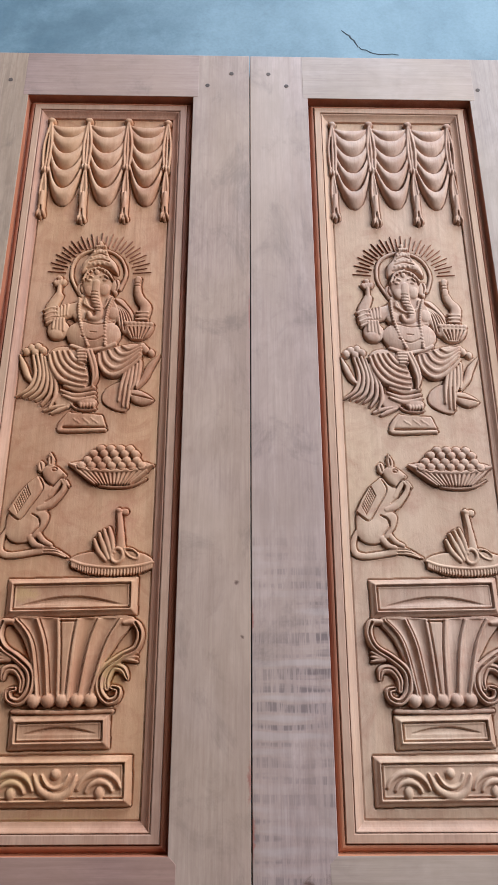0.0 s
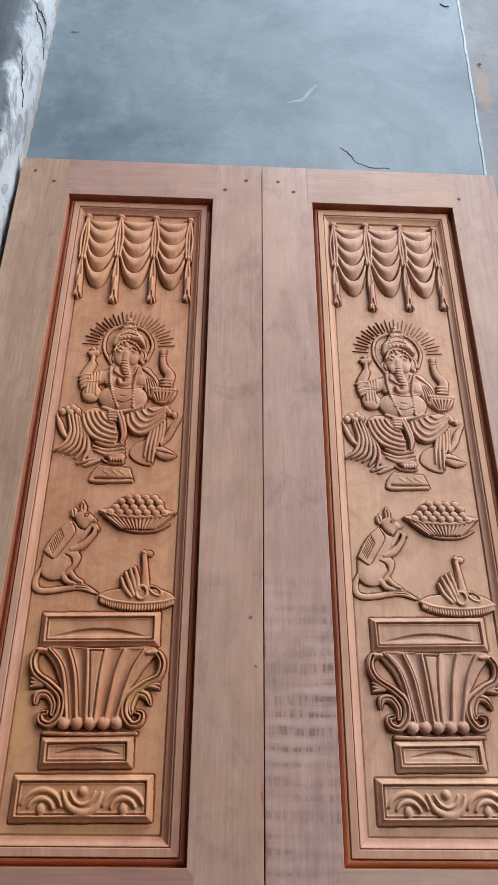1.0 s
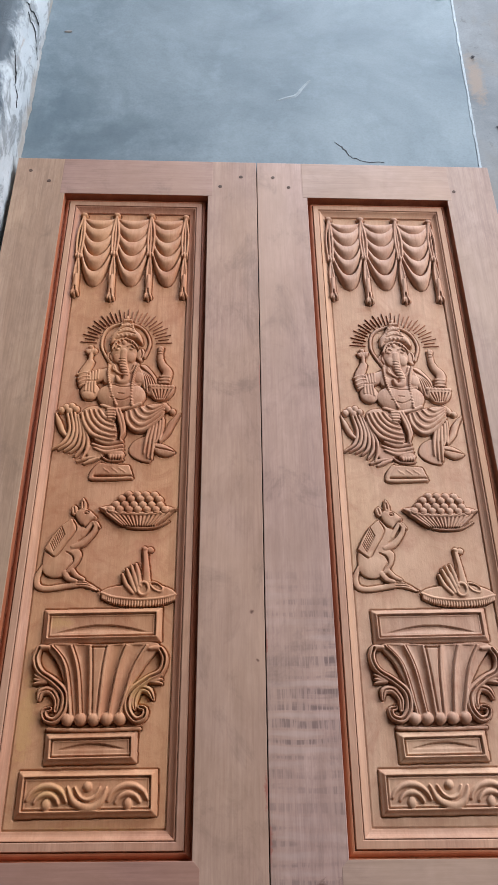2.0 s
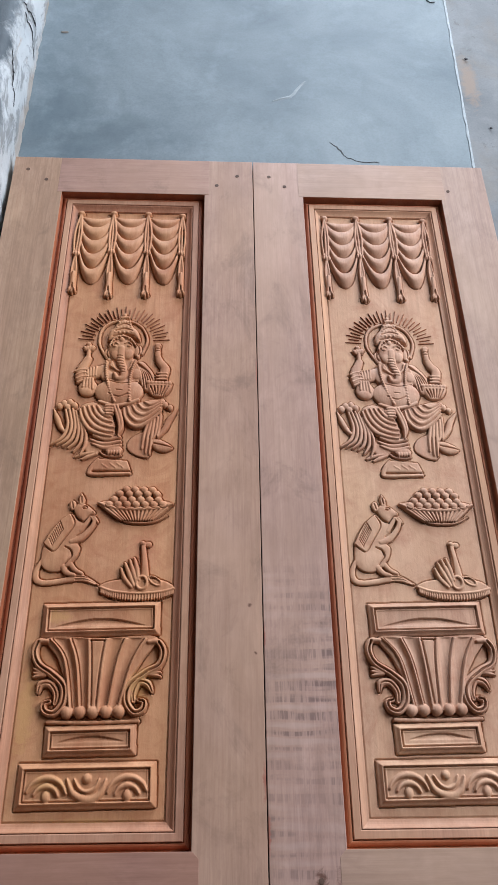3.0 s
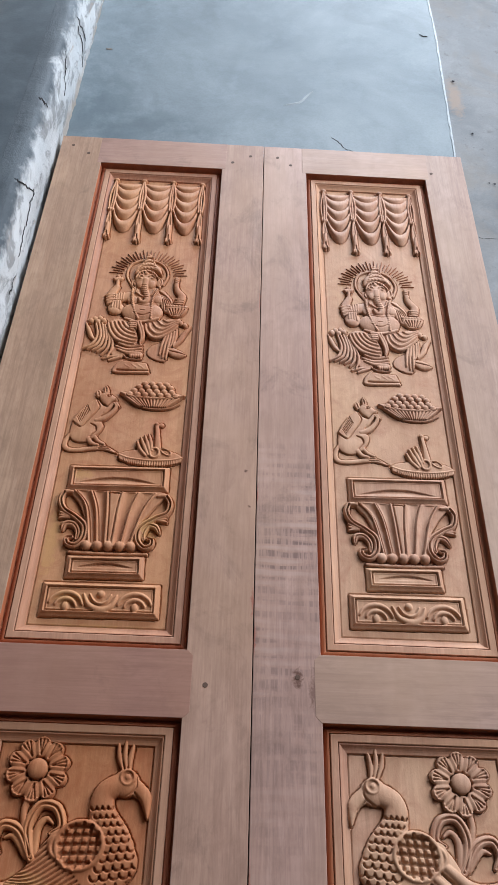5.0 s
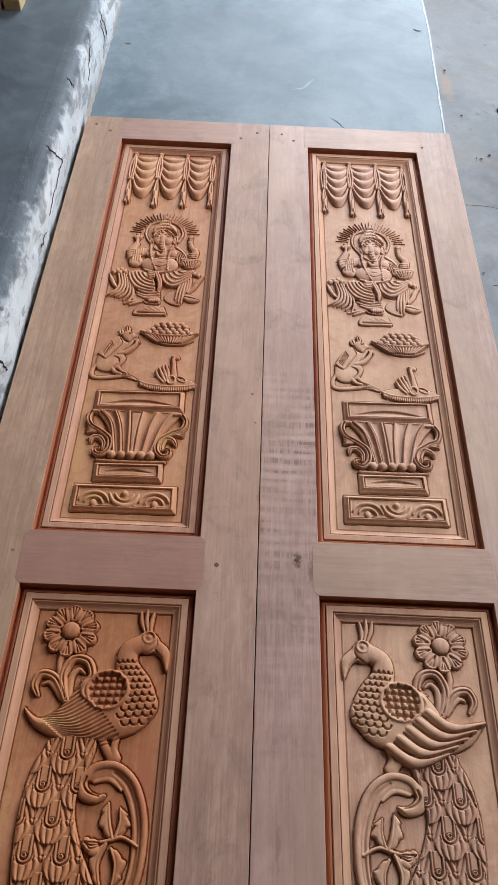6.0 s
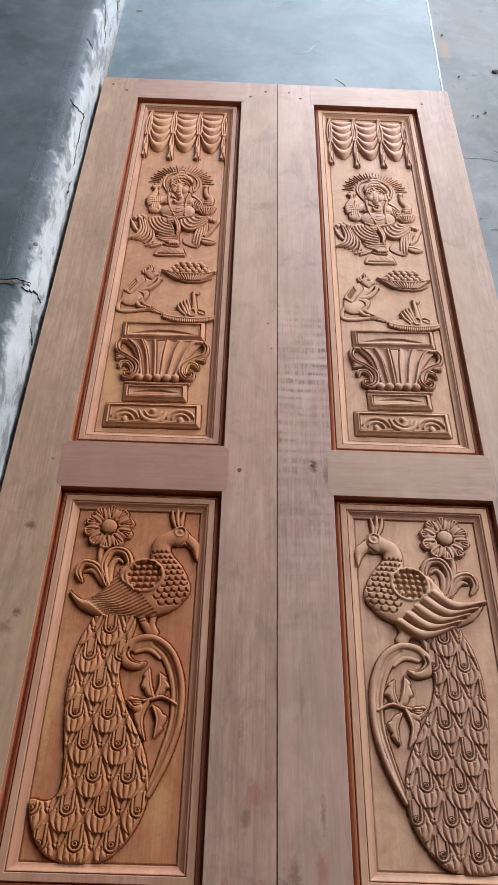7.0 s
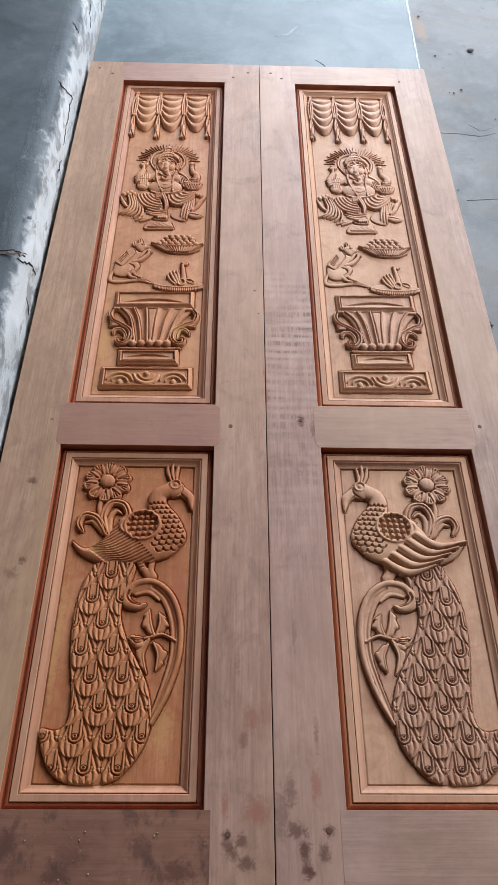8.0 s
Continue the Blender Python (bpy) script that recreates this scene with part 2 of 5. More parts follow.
def cement(name, base, patch, scale=2.2, rough=0.45, gloss=0.5, speck=0.0, relief=0.25):
    n = Nodes(name)
    a = n.noise(scale, 6, 0.62, 0.5)
    b = n.noise(scale * 4.3, 5, 0.65, 0.2)
    c = n.noise(190, 3, 0.6)
    colour = n.mix(n.ramp(a, [(0.36, 0.0), (0.66, 1.0)]), base, patch)
    colour = n.mix(n.ramp(b, [(0.5, 0.0), (0.75, 0.4)]), colour, tuple(min(1, x * 1.35 + 0.03) for x in base))
    colour = n.mix(n.ramp(n.noise(scale * 2.1, 4, 0.6, 1.0), [(0.55, 0.0), (0.72, 0.35)]), colour, tuple(x * 0.6 for x in patch))
    colour = n.mix(n.math("MULTIPLY", n.ramp(c, [(0.4, 0.0), (0.7, 1.0)]), 0.15), colour, tuple(x * 0.5 for x in patch))
    if speck:
        soil = n.noise(3.1, 6, 0.7, 0.8)
        colour = n.mix(n.ramp(soil, [(0.50, 0.0), (0.68, 0.45)]), colour, (0.19, 0.165, 0.135))
        colour = n.mix(n.ramp(n.noise(26, 6, 0.75, 0.5), [(0.60, 0.0), (0.70, 0.5)]), colour, (0.075, 0.068, 0.06))
        d = n.t.nodes.new("ShaderNodeVectorMath")
        d.operation = "LENGTH"
        n.put(d.inputs[0], n.mapped((1 / 0.035, 1 / 0.13, 0), loc=(-0.555 / 0.035, -0.40 / 0.13, 0)))
        ragged = n.math("MULTIPLY_ADD", d.outputs["Value"], 0.42, n.math("MULTIPLY", n.noise(30, 6, 0.75, 0.8), 0.9))
        colour = n.mix(n.ramp(ragged, [(0.56, 0.6), (0.80, 0.0)]), colour, (0.27, 0.20, 0.145))
        d = n.cells(38)
        colour = n.mix(n.ramp(d, [(0.045, speck), (0.075, 0.0)]), colour, (0.05, 0.04, 0.035))
    n.bump(n.math("ADD", n.math("MULTIPLY", c, 0.4), n.math("MULTIPLY", b, 0.8)), relief, 0.003)
    return n.done(colour, n.math("MULTIPLY_ADD", b, 0.25, rough - 0.1), gloss)


SCREED = cement("blue_grey_screed", (0.196, 0.238, 0.262), (0.094, 0.127, 0.150), 1.9, rough=0.6, gloss=0.16, relief=0.12)
CONCRETE = cement("grey_floor_concrete", (0.200, 0.213, 0.222), (0.132, 0.145, 0.156), rough=0.72, gloss=0.12, speck=0.25)
PLATFORM = cement("dark_platform_cement", (0.096, 0.122, 0.142), (0.050, 0.066, 0.080), 3.4, rough=0.5, gloss=0.3, relief=0.2)
# Browns for the unseen walls and ceiling, chosen to warm the bounced light.
BOUNCE_WALL = cement("bounce_wall_brown", (0.21, 0.14, 0.10), (0.15, 0.10, 0.07), 1.2, 0.8, 0.2)
BOUNCE_CEILING = cement("bounce_ceiling_brown", (0.15, 0.085, 0.055), (0.10, 0.06, 0.04), 1.0, 0.7, 0.2)


def whitewash():
    """Flaking white wash on grey render, with the dark cement of the top worn down over its edge."""
    n = Nodes("flaking_whitewash")
    z = n.xyz()["Z"]
    flake = n.noise(17, 7, 0.72, 0.8, n.mapped((1, 0.5, 1)))
    big = n.noise(4.5, 5, 0.65, 0.5, n.mapped((1, 0.5, 1)))
    fine = n.noise(120, 4, 0.6)
    colour = n.mix(n.ramp(big, [(0.3, 0.0), (0.7, 1.0)]), (0.52, 0.55, 0.565), (0.33, 0.365, 0.39))
    colour = n.mix(n.ramp(flake, [(0.50, 0.0), (0.58, 0.75)]), colour, (0.15, 0.16, 0.165))
    colour = n.mix(n.ramp(n.noise(9, 5, 0.7, 1.5, n.mapped((1, 0.25, 1), loc=(3, 1, 2))), [(0.62, 0.0), (0.68, 0.6)]), colour, (0.28, 0.22, 0.17))
    edge = n.math("ADD", z, n.math("MULTIPLY_ADD", n.noise(11, 5, 0.7), 0.10, -0.045))
    top = n.mix(n.ramp(n.noise(3.4, 6, 0.62, 0.5), [(0.36, 0.0), (0.66, 1.0)]), (0.080, 0.101, 0.118), (0.042, 0.055, 0.067))
    top = n.mix(n.ramp(n.noise(14.6, 5, 0.65, 0.2), [(0.5, 0.0), (0.75, 0.4)]), top, (0.125, 0.152, 0.174))
    colour = n.mix(n.ramp(edge, [(0.176, 0.0), (0.198, 1.0)]), colour, top)
    low = n.math("ADD", z, n.math("MULTIPLY_ADD", n.noise(8, 5, 0.7, 0.6, n.mapped((1, 0.6, 1))), 0.16, -0.06))
    colour = n.mix(n.ramp(low, [(0.055, 0.75), (0.085, 0.0)]), colour, (0.27, 0.235, 0.195))
    n.bump(n.math("ADD", n.math("MULTIPLY", flake, 1.0), n.math("MULTIPLY", fine, 0.2)), 0.35, 0.008)
    return n.done(colour, 0.7, 0.3)


WHITEWASH = whitewash()


def plain(name, colour, rough=0.7, gloss=0.3):
    n = Nodes(name)
    k = n.ramp(n.noise(60, 4, 0.6), [(0.3, 0.75), (0.7, 1.1)])
    return n.done(n.mix(1.0, colour, k, "MULTIPLY"), rough, gloss)


CRACK = plain("crack_shadow_grit", (0.03, 0.03, 0.032), 0.9, 0.1)
CHIP = plain("bare_render_grit", (0.24, 0.22, 0.2), 0.9, 0.1)
# Paler than the screed: the light on its arris is put into the colour.
LIT_EDGE = plain("lit_edge_tone", (0.27, 0.31, 0.335), 0.55)
FISSURE = plain("dusty_fissure", (0.085, 0.09, 0.095), 0.9, 0.1)
SCRATCH = plain("pale_scratch", (0.24, 0.28, 0.30), 0.6)
PEBBLE = plain("dark_stone", (0.035, 0.035, 0.04), 0.7)
DUST = plain("pale_sawdust", (0.55, 0.44, 0.32), 0.9, 0.1)
BROWN_BOARD = wood("dark_red_board", (0.13, 0.06, 0.045), (0.08, 0.04, 0.03), "x")

# ------------------------------------------------------------------ mesh helpers


def part(name, data, material, parent=None, label="", at=(0, 0, 0), smooth=False):
    """Links a bmesh or a mesh as ONE object, under a thing or a part if parent is given."""
    if isinstance(data, bmesh.types.BMesh):
        me = bpy.data.meshes.new(name)
        data.to_mesh(me)
        data.free()
    else:
        me = data
    if smooth:
        me.polygons.foreach_set("use_smooth", [True] * len(me.polygons))
    if material and not me.materials:
        me.materials.append(material)
    ob = new(name, me)
    ob.location = at
    ob.parent = parent
    if label:
        ob["label"] = label
    return ob


def prism(outline, z0, z1, bevel=0.0):
    """An upright prism over a flat outline, its upper edges eased."""
    bm = bmesh.new()
    low = [bm.verts.new((x, y, z0)) for x, y in outline]
    f = bm.faces.new(low)
    f.normal_update()
    if f.normal.z > 0:
        f.normal_flip()
    up = bmesh.ops.extrude_face_region(bm, geom=[f])["geom"]
    for v in up:
        if isinstance(v, bmesh.types.BMVert):
            v.co.z = z1
    bmesh.ops.recalc_face_normals(bm, faces=bm.faces)
    if bevel:
        edges = [e for e in bm.edges if all(v.co.z > z1 - 1e-6 for v in e.verts)]
        edges += [e for e in bm.edges if abs(e.verts[0].co.z - e.verts[1].co.z) > 1e-6]
        bmesh.ops.bevel(bm, geom=edges, offset=bevel, segments=2, affect="EDGES", profile=0.6)
    return bm


def block(x0, y0, z0, x1, y1, z1, bevel=0.0):
    return prism([(x0, y0), (x1, y0), (x1, y1), (x0, y1)], z0, z1, bevel)


def ring_sweep(x0, y0, x1, y1, profile):
    """A mitred frame inside a rectangle: profile is (inset, height) from the outside in."""
    bm = bmesh.new()
    loops = []
    for d, z in profile:
        loops.append([bm.verts.new(p) for p in ((x0 + d, y0 + d, z), (x1 - d, y0 + d, z), (x1 - d, y1 - d, z), (x0 + d, y1 - d, z))])
    for a, b in zip(loops, loops[1:]):
        for i in range(4):
            j = (i + 1) % 4
            bm.faces.new((a[i], a[j], b[j], b[i]))
    return bm


def strip(points, widths, z, depth=0.0015):
    """A thin crooked crack or ridge that follows a line on the ground."""
    bm = bmesh.new()
    rows = []
    n = len(points)
    for i, (x, y) in enumerate(points):
        a, b = Vector(points[max(i - 1, 0)]), Vector(points[min(i + 1, n - 1)])
        d = (b - a).normalized()
        w = widths[min(i, len(widths) - 1)] / 2
        rows.append([bm.verts.new((x - d.y * w, y + d.x * w, z - depth)), bm.verts.new((x, y, z)), bm.verts.new((x + d.y * w, y - d.x * w, z - depth))])
    for a, b in zip(rows, rows[1:]):
        bm.faces.new((a[0], a[1], b[1], b[0]))
        bm.faces.new((a[1], a[2], b[2], b[1]))
    bmesh.ops.recalc_face_normals(bm, faces=bm.faces)
    return bm


def wander(points, steps, amount, seed):
    """A line made crooked: each leg is cut in steps and pushed about."""
    rng = random.Random(seed)
    out = []
    for (x0, y0), (x1, y1) in zip(points, points[1:]):
        for i in range(steps):
            k = i / steps
            out.append((x0 + (x1 - x0) * k + rng.uniform(-amount, amount), y0 + (y1 - y0) * k + rng.uniform(-amount, amount)))
    out.append(points[-1])
    return out


# ------------------------------------------------------------------ carving


def curve(points, n=10, closed=False):
    """A smooth line through the points (Catmull-Rom)."""
    p = [np.array(q, float) for q in points]
    if len(p) < 3:
        return np.array(p)
    out = []
    count = len(p) if closed else len(p) - 1
    for i in range(count):
        if closed:
            a, b, c, d = p[i - 1], p[i], p[(i + 1) % len(p)], p[(i + 2) % len(p)]
        else:
            a, b, c, d = p[max(i - 1, 0)], p[i], p[i + 1], p[min(i + 2, len(p) - 1)]
        for k in range(n):
            t = k / n
            out.append(0.5 * (2 * b + (c - a) * t + (2 * a - 5 * b + 4 * c - d) * t * t + (3 * b - a - 3 * c + d) * t ** 3))
    if not closed:
        out.append(p[-1])
    return np.array(out)


class Relief:
    """Wood cut in relief: heights over the panel's ground, raised by strokes, domes and fills and cut by grooves. Sizes in mm."""

    def __init__(self, u0, v0, u1, v1, step=0.85):
        self.step = step / 1000
        self.u = np.arange(min(u0, u1), max(u0, u1) + self.step, self.step)
        self.v = np.arange(min(v0, v1), max(v0, v1) + self.step, self.step)
        self.h = np.full((len(self.v), len(self.u)), -2.0)

    def window(self, lo, hi):
        i0, i1 = np.searchsorted(self.u, (lo[0], hi[0]))
        j0, j1 = np.searchsorted(self.v, (lo[1], hi[1]))
        s = (slice(j0, j1), slice(i0, i1))
        uu, vv = np.meshgrid(self.u[i0:i1], self.v[j0:j1])
        return s, uu, vv

    def along(self, pts, r):
        """Distance over radius to a line, with the place along it."""
        r = np.interp(np.linspace(0, 1, len(pts)), np.linspace(0, 1, len(r)), r) / 1000
        m = r.max()
        s, uu, vv = self.window(pts.min(0) - m, pts.max(0) + m)
        best, place = np.full(uu.shape, 9.0), np.zeros(uu.shape)
        for k in range(len(pts) - 1):
            a, b = pts[k], pts[k + 1]
            d = b - a
            q = np.clip(((uu - a[0]) * d[0] + (vv - a[1]) * d[1]) / max(d @ d, 1e-12), 0, 1)
            e = np.hypot(uu - a[0] - q * d[0], vv - a[1] - q * d[1]) / np.maximum(r[k] + (r[k + 1] - r[k]) * q, 1e-5)
            near = e < best
            best = np.where(near, e, best)
            place = np.where(near, (k + q) / (len(pts) - 1), place)
        return s, best, place

    def stroke(self, points, r, base, h, fall=0.0, closed=False):
        pts = curve(points, 8, closed)
        if closed:
            pts = np.vstack([pts, pts[:1]])
        s, d, q = self.along(pts, r if isinstance(r, (list, tuple)) else [r])
        self.h[s] = np.maximum(self.h[s], np.where(d < 1, base + (h - fall * q) * np.sqrt(np.clip(1 - d * d, 0, 1)), -2))
        return self

    def groove(self, points, w, depth, floor=0.3):
        s, d, _ = self.along(curve(points, 8), [w * 1.2])
        was = self.h[s]
        cut = was - 2.2 * depth * np.clip(1 - d, 0, 1) ** 0.7
        self.h[s] = np.where((d < 1) & (was > 0), np.maximum(cut, np.minimum(was, floor)), was)
        return self

    def dome(self, c, ru, rv, base, h, turn=0.0, p=0.5):
        m = max(ru, rv) / 1000
        s, uu, vv = self.window((c[0] - m, c[1] - m), (c[0] + m, c[1] + m))
        k, z = math.cos(turn), math.sin(turn)
        du, dv = uu - c[0], vv - c[1]
        q = ((du * k + dv * z) * 1000 / ru) ** 2 + ((dv * k - du * z) * 1000 / rv) ** 2
        top = np.where(q < 1, base + h * np.clip(1 - q, 0, 1) ** p, -2)
        self.h[s] = np.maximum(self.h[s], top)
        return self

    def inside(self, poly):
        """Distance to the edge of a closed outline, in mm, positive inside."""
        s, uu, vv = self.window(poly.min(0), poly.max(0))
        best, odd = np.full(uu.shape, 9.0), np.zeros(uu.shape, bool)
        for a, b in zip(poly, np.roll(poly, -1, 0)):
            d = b - a
            q = np.clip(((uu - a[0]) * d[0] + (vv - a[1]) * d[1]) / max(d @ d, 1e-12), 0, 1)
            best = np.minimum(best, np.hypot(uu - a[0] - q * d[0], vv - a[1] - q * d[1]))
            if a[1] != b[1]:
                odd ^= ((a[1] > vv) != (b[1] > vv)) & (uu < a[0] + (vv - a[1]) / (b[1] - a[1]) * d[0])
        return s, uu, vv, np.where(odd, best, -best) * 1000

    def fill(self, points, base, h, round_=8.0, smooth=True):
        s, _, _, d = self.inside(curve(points, 6, True) if smooth else np.array(points, float))
        k = np.clip(d / round_, 0, 1)
        self.h[s] = np.maximum(self.h[s], np.where(d > 0, base + h * np.sqrt(1 - (1 - k) ** 2), -2))
        return self

    def sunk(self, corners, profile):
        """A sunk block: profile gives (distance from the edge, height)."""
        s, _, _, d = self.inside(np.array(corners, float))
        x, y = zip(*profile)
        self.h[s] = np.maximum(self.h[s], np.where(d > 0, np.interp(d, x, y), -2))
        return self

    def mesh(self, name, mirror=False, soften=1, deep=0.7):
        h = self.h
        for _ in range(soften):
            p = np.pad(h, 1, mode="edge")
            b = (p[:-2, 1:-1] + p[2:, 1:-1] + p[1:-1, :-2] + p[1:-1, 2:] + 2 * h) / 6
            h = np.where(h > 0, np.maximum(b, 0.2), h)
        keep = h > 0
        cell = keep[:-1, :-1] | keep[1:, :-1] | keep[:-1, 1:] | keep[1:, 1:]
        used = np.zeros(h.shape, bool)
        used[:-1, :-1] |= cell
        used[1:, :-1] |= cell
        used[:-1, 1:] |= cell
        used[1:, 1:] |= cell
        index = np.full(h.shape, -1)
        index[used] = np.arange(used.sum())
        uu, vv = np.meshgrid(self.u, self.v)
        z = np.where(keep, h * deep + 0.5, -3.8) / 1000
        co = np.stack([(-uu if mirror else uu)[used], vv[used], z[used]], 1)
        q = np.stack([index[:-1, :-1][cell], index[:-1, 1:][cell], index[1:, 1:][cell], index[1:, :-1][cell]], 1)
        if mirror:
            q = q[:, ::-1]
        return mesh_of(name, co, q)


def carved_ground(name, width, height, carvings, mirror=False):
    """The panel's ground, with the narrow V cut that the tool left round every carving."""
    step = 0.0010
    u = np.arange(-width / 2 + 0.030, width / 2 - 0.030 + step, step)
    v = np.arange(-height + 0.030, -0.030 + step, step)
    mask = np.zeros((len(v), len(u)), bool)
    for r in carvings:
        i = np.round((u - r.u[0]) / r.step).astype(int)
        j = np.round((v - r.v[0]) / r.step).astype(int)
        iok, jok = (i >= 0) & (i < len(r.u)), (j >= 0) & (j < len(r.v))
        mask[np.ix_(jok, iok)] |= r.h[np.ix_(j[jok], i[iok])] > 0

    def grow(m):
        p = np.pad(m, 1)
        return m | p[:-2, 1:-1] | p[2:, 1:-1] | p[1:-1, :-2] | p[1:-1, 2:]

    first = grow(mask)
    second = grow(first)
    z = np.where(first, -3.0, np.where(second, -1.2, 0.0)) / 1000
    rim = np.minimum(np.minimum(u - u[0], u[-1] - u)[None, :], np.minimum(v - v[0], v[-1] - v)[:, None]) + 0.030
    z = np.where((rim < 0.0385) & (z == 0), -0.0018, z)
    core = ~grow(grow(~mask))
    cell = ~(core[:-1, :-1] & core[1:, 1:] & core[1:, :-1] & core[:-1, 1:])
    index = np.arange(mask.size).reshape(mask.shape)
    uu, vv = np.meshgrid(u, v)
    co = np.stack([(-uu if mirror else uu).ravel(), vv.ravel(), z.ravel()], 1)
    q = np.stack([index[:-1, :-1][cell], index[:-1, 1:][cell], index[1:, 1:][cell], index[1:, :-1][cell]], 1)
    used = np.unique(q)
    q = np.searchsorted(used, q)
    return mesh_of(name, co[used], q[:, ::-1] if mirror else q)


def mesh_of(name, co, q):
    me = bpy.data.meshes.new(name)
    me.vertices.add(len(co))
    me.vertices.foreach_set("co", co.astype(np.float32).ravel())
    me.loops.add(q.size)
    me.loops.foreach_set("vertex_index", np.ascontiguousarray(q, dtype=np.int32).ravel())
    me.polygons.add(len(q))
    me.polygons.foreach_set("loop_start", np.arange(0, q.size, 4, dtype=np.int32))
    me.polygons.foreach_set("use_smooth", np.ones(len(q), bool))
    me.update(calc_edges=True)
    me.validate()
    return me


def arc(c, r, a0, a1, n=9, squash=1.0):
    return [(c[0] + r * math.cos(radians(a0 + (a1 - a0) * i / (n - 1))), c[1] + squash * r * math.sin(radians(a0 + (a1 - a0) * i / (n - 1)))) for i in range(n)]


def mid(a, b, k):
    return (a[0] + (b[0] - a[0]) * k, a[1] + (b[1] - a[1]) * k)


def carve_drapery():
    """Three columns of hanging swags between four tasselled cords."""
    top = [(-0.1035, -0.0455), (-0.0375, -0.0445), (0.0325, -0.0445), (0.1025, -0.0475)]
    low = [(-0.1055, -0.1555), (-0.0365, -0.1485), (0.0345, -0.1495), (0.1025, -0.1505)]
    end = [(-0.1045, -0.2505), (-0.0355, -0.2605), (0.0355, -0.2575), (0.1035, -0.2535)]
    r = Relief(end[0][0] - 0.012, end[1][1] - 0.012, top[3][0] + 0.012, top[0][1] + 0.008)
    drop = [0.013, 0.036, 0.068, 0.101, 0.137, 0.176]
    uu, vv = np.meshgrid(r.u, r.v)
    for k in range(3):
        f = np.clip((top[0][1] - vv) / (top[0][1] - low[0][1]), 0, 2)
        left = top[k][0] + (low[k][0] - top[k][0]) * f
        right = top[k + 1][0] + (low[k + 1][0] - top[k + 1][0]) * f
        s = (uu - left) / (right - left)
        sag = 1 - np.abs(2 * s - 1) ** 2.3
        for i in range(5):
            y0 = top[k][1] - 0.004 - 0.019 * max(i - 1, 0) - (drop[i] - 0.016 * max(i - 1, 0)) * sag
            y1 = top[k][1] - 0.006 - 0.019 * i - (drop[i + 1] - 0.019 * i) * sag
            q = (y0 - vv) / np.maximum(y0 - y1, 1e-4)
            q = np.clip(q, -1, 2)
            swell = np.where(q < 0.42, 0.80 + 0.20 * np.sin(0.5 * np.pi * np.clip(q / 0.42, 0, 1)), np.cos(0.5 * np.pi * np.clip((q - 0.42) / 0.58, 0, 1)) ** 0.8)
            h = 0.8 + 13.5 * swell * (0.25 + 0.75 * sag)
            r.h = np.where((s > 0) & (s < 1) & (q > 0) & (q <= 1), np.maximum(r.h, h), r.h)
    for t, m, e in zip(top, low, end):
        r.stroke([t, mid(t, m, 0.5), m], [2.2, 2.2], 6, 4)
        r.stroke([m, mid(m, e, 0.6)], [3.2, 2.4], 4, 4)
        r.stroke([mid(m, e, 0.5), mid(m, e, 0.8), mid(m, e, 0.94)], [2.8, 6.0, 6.0], 6, 7)
        for k in (-1, 0, 1):
            r.dome((e[0] + k * 0.0048, e[1] + 0.004 - 0.003 * (k == 0)), 3.2, 6.5, 6, 7, 0.25 * k)
        r.dome(t, 7.5, 6.0, 6, 7).dome(m, 7.5, 7.0, 8, 6)
        for k in (-1, 1):
            r.stroke([t, (m[0] + k * 0.0062, (t[1] + m[1]) / 2), (m[0] + k * 0.004, m[1])], 2.4, 7, 4)
            r.stroke([m, (m[0] + k * 0.0042, m[1] * 0.6 + e[1] * 0.4), (e[0] + k * 0.003, mid(m, e, 0.8)[1])], 2.2, 6, 4)
            r.groove([(m[0] + k * 0.0025, m[1] + 0.006), (m[0] + k * 0.003, m[1] - 0.008)], 0.9, 2)
        for k in (-1, 0, 1):
            r.groove([mid(m, e, 0.82), (e[0] + k * 0.0035, e[1] - 0.006)], 0.9, 2)
    return r


def ray_mesh(length):
    """One ridge of the fan round the halo, pointing along x."""
    bm = bmesh.new()
    w, h = 0.0010, 0.0026
    base = [bm.verts.new(p) for p in ((0, -w, -0.0005), (length, -w * 0.7, -0.0005), (length, w * 0.7, -0.0005), (0, w, -0.0005))]
    top = [bm.verts.new(p) for p in ((0.0008, -w * 0.45, h), (length - 0.0012, -w * 0.3, h * 0.85), (length - 0.0012, w * 0.3, h * 0.85), (0.0008, w * 0.45, h))]
    bm.faces.new(top)
    for i in range(4):
        j = (i + 1) % 4
        bm.faces.new((base[i], base[j], top[j], top[i]))
    me = bpy.data.meshes.new("ray")
    bm.to_mesh(me)
    bm.free()
    return me


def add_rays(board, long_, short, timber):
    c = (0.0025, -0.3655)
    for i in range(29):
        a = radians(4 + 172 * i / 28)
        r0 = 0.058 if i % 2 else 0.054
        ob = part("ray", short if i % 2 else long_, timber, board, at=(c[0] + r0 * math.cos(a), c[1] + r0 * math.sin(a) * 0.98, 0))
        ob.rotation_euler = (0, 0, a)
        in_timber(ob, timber)


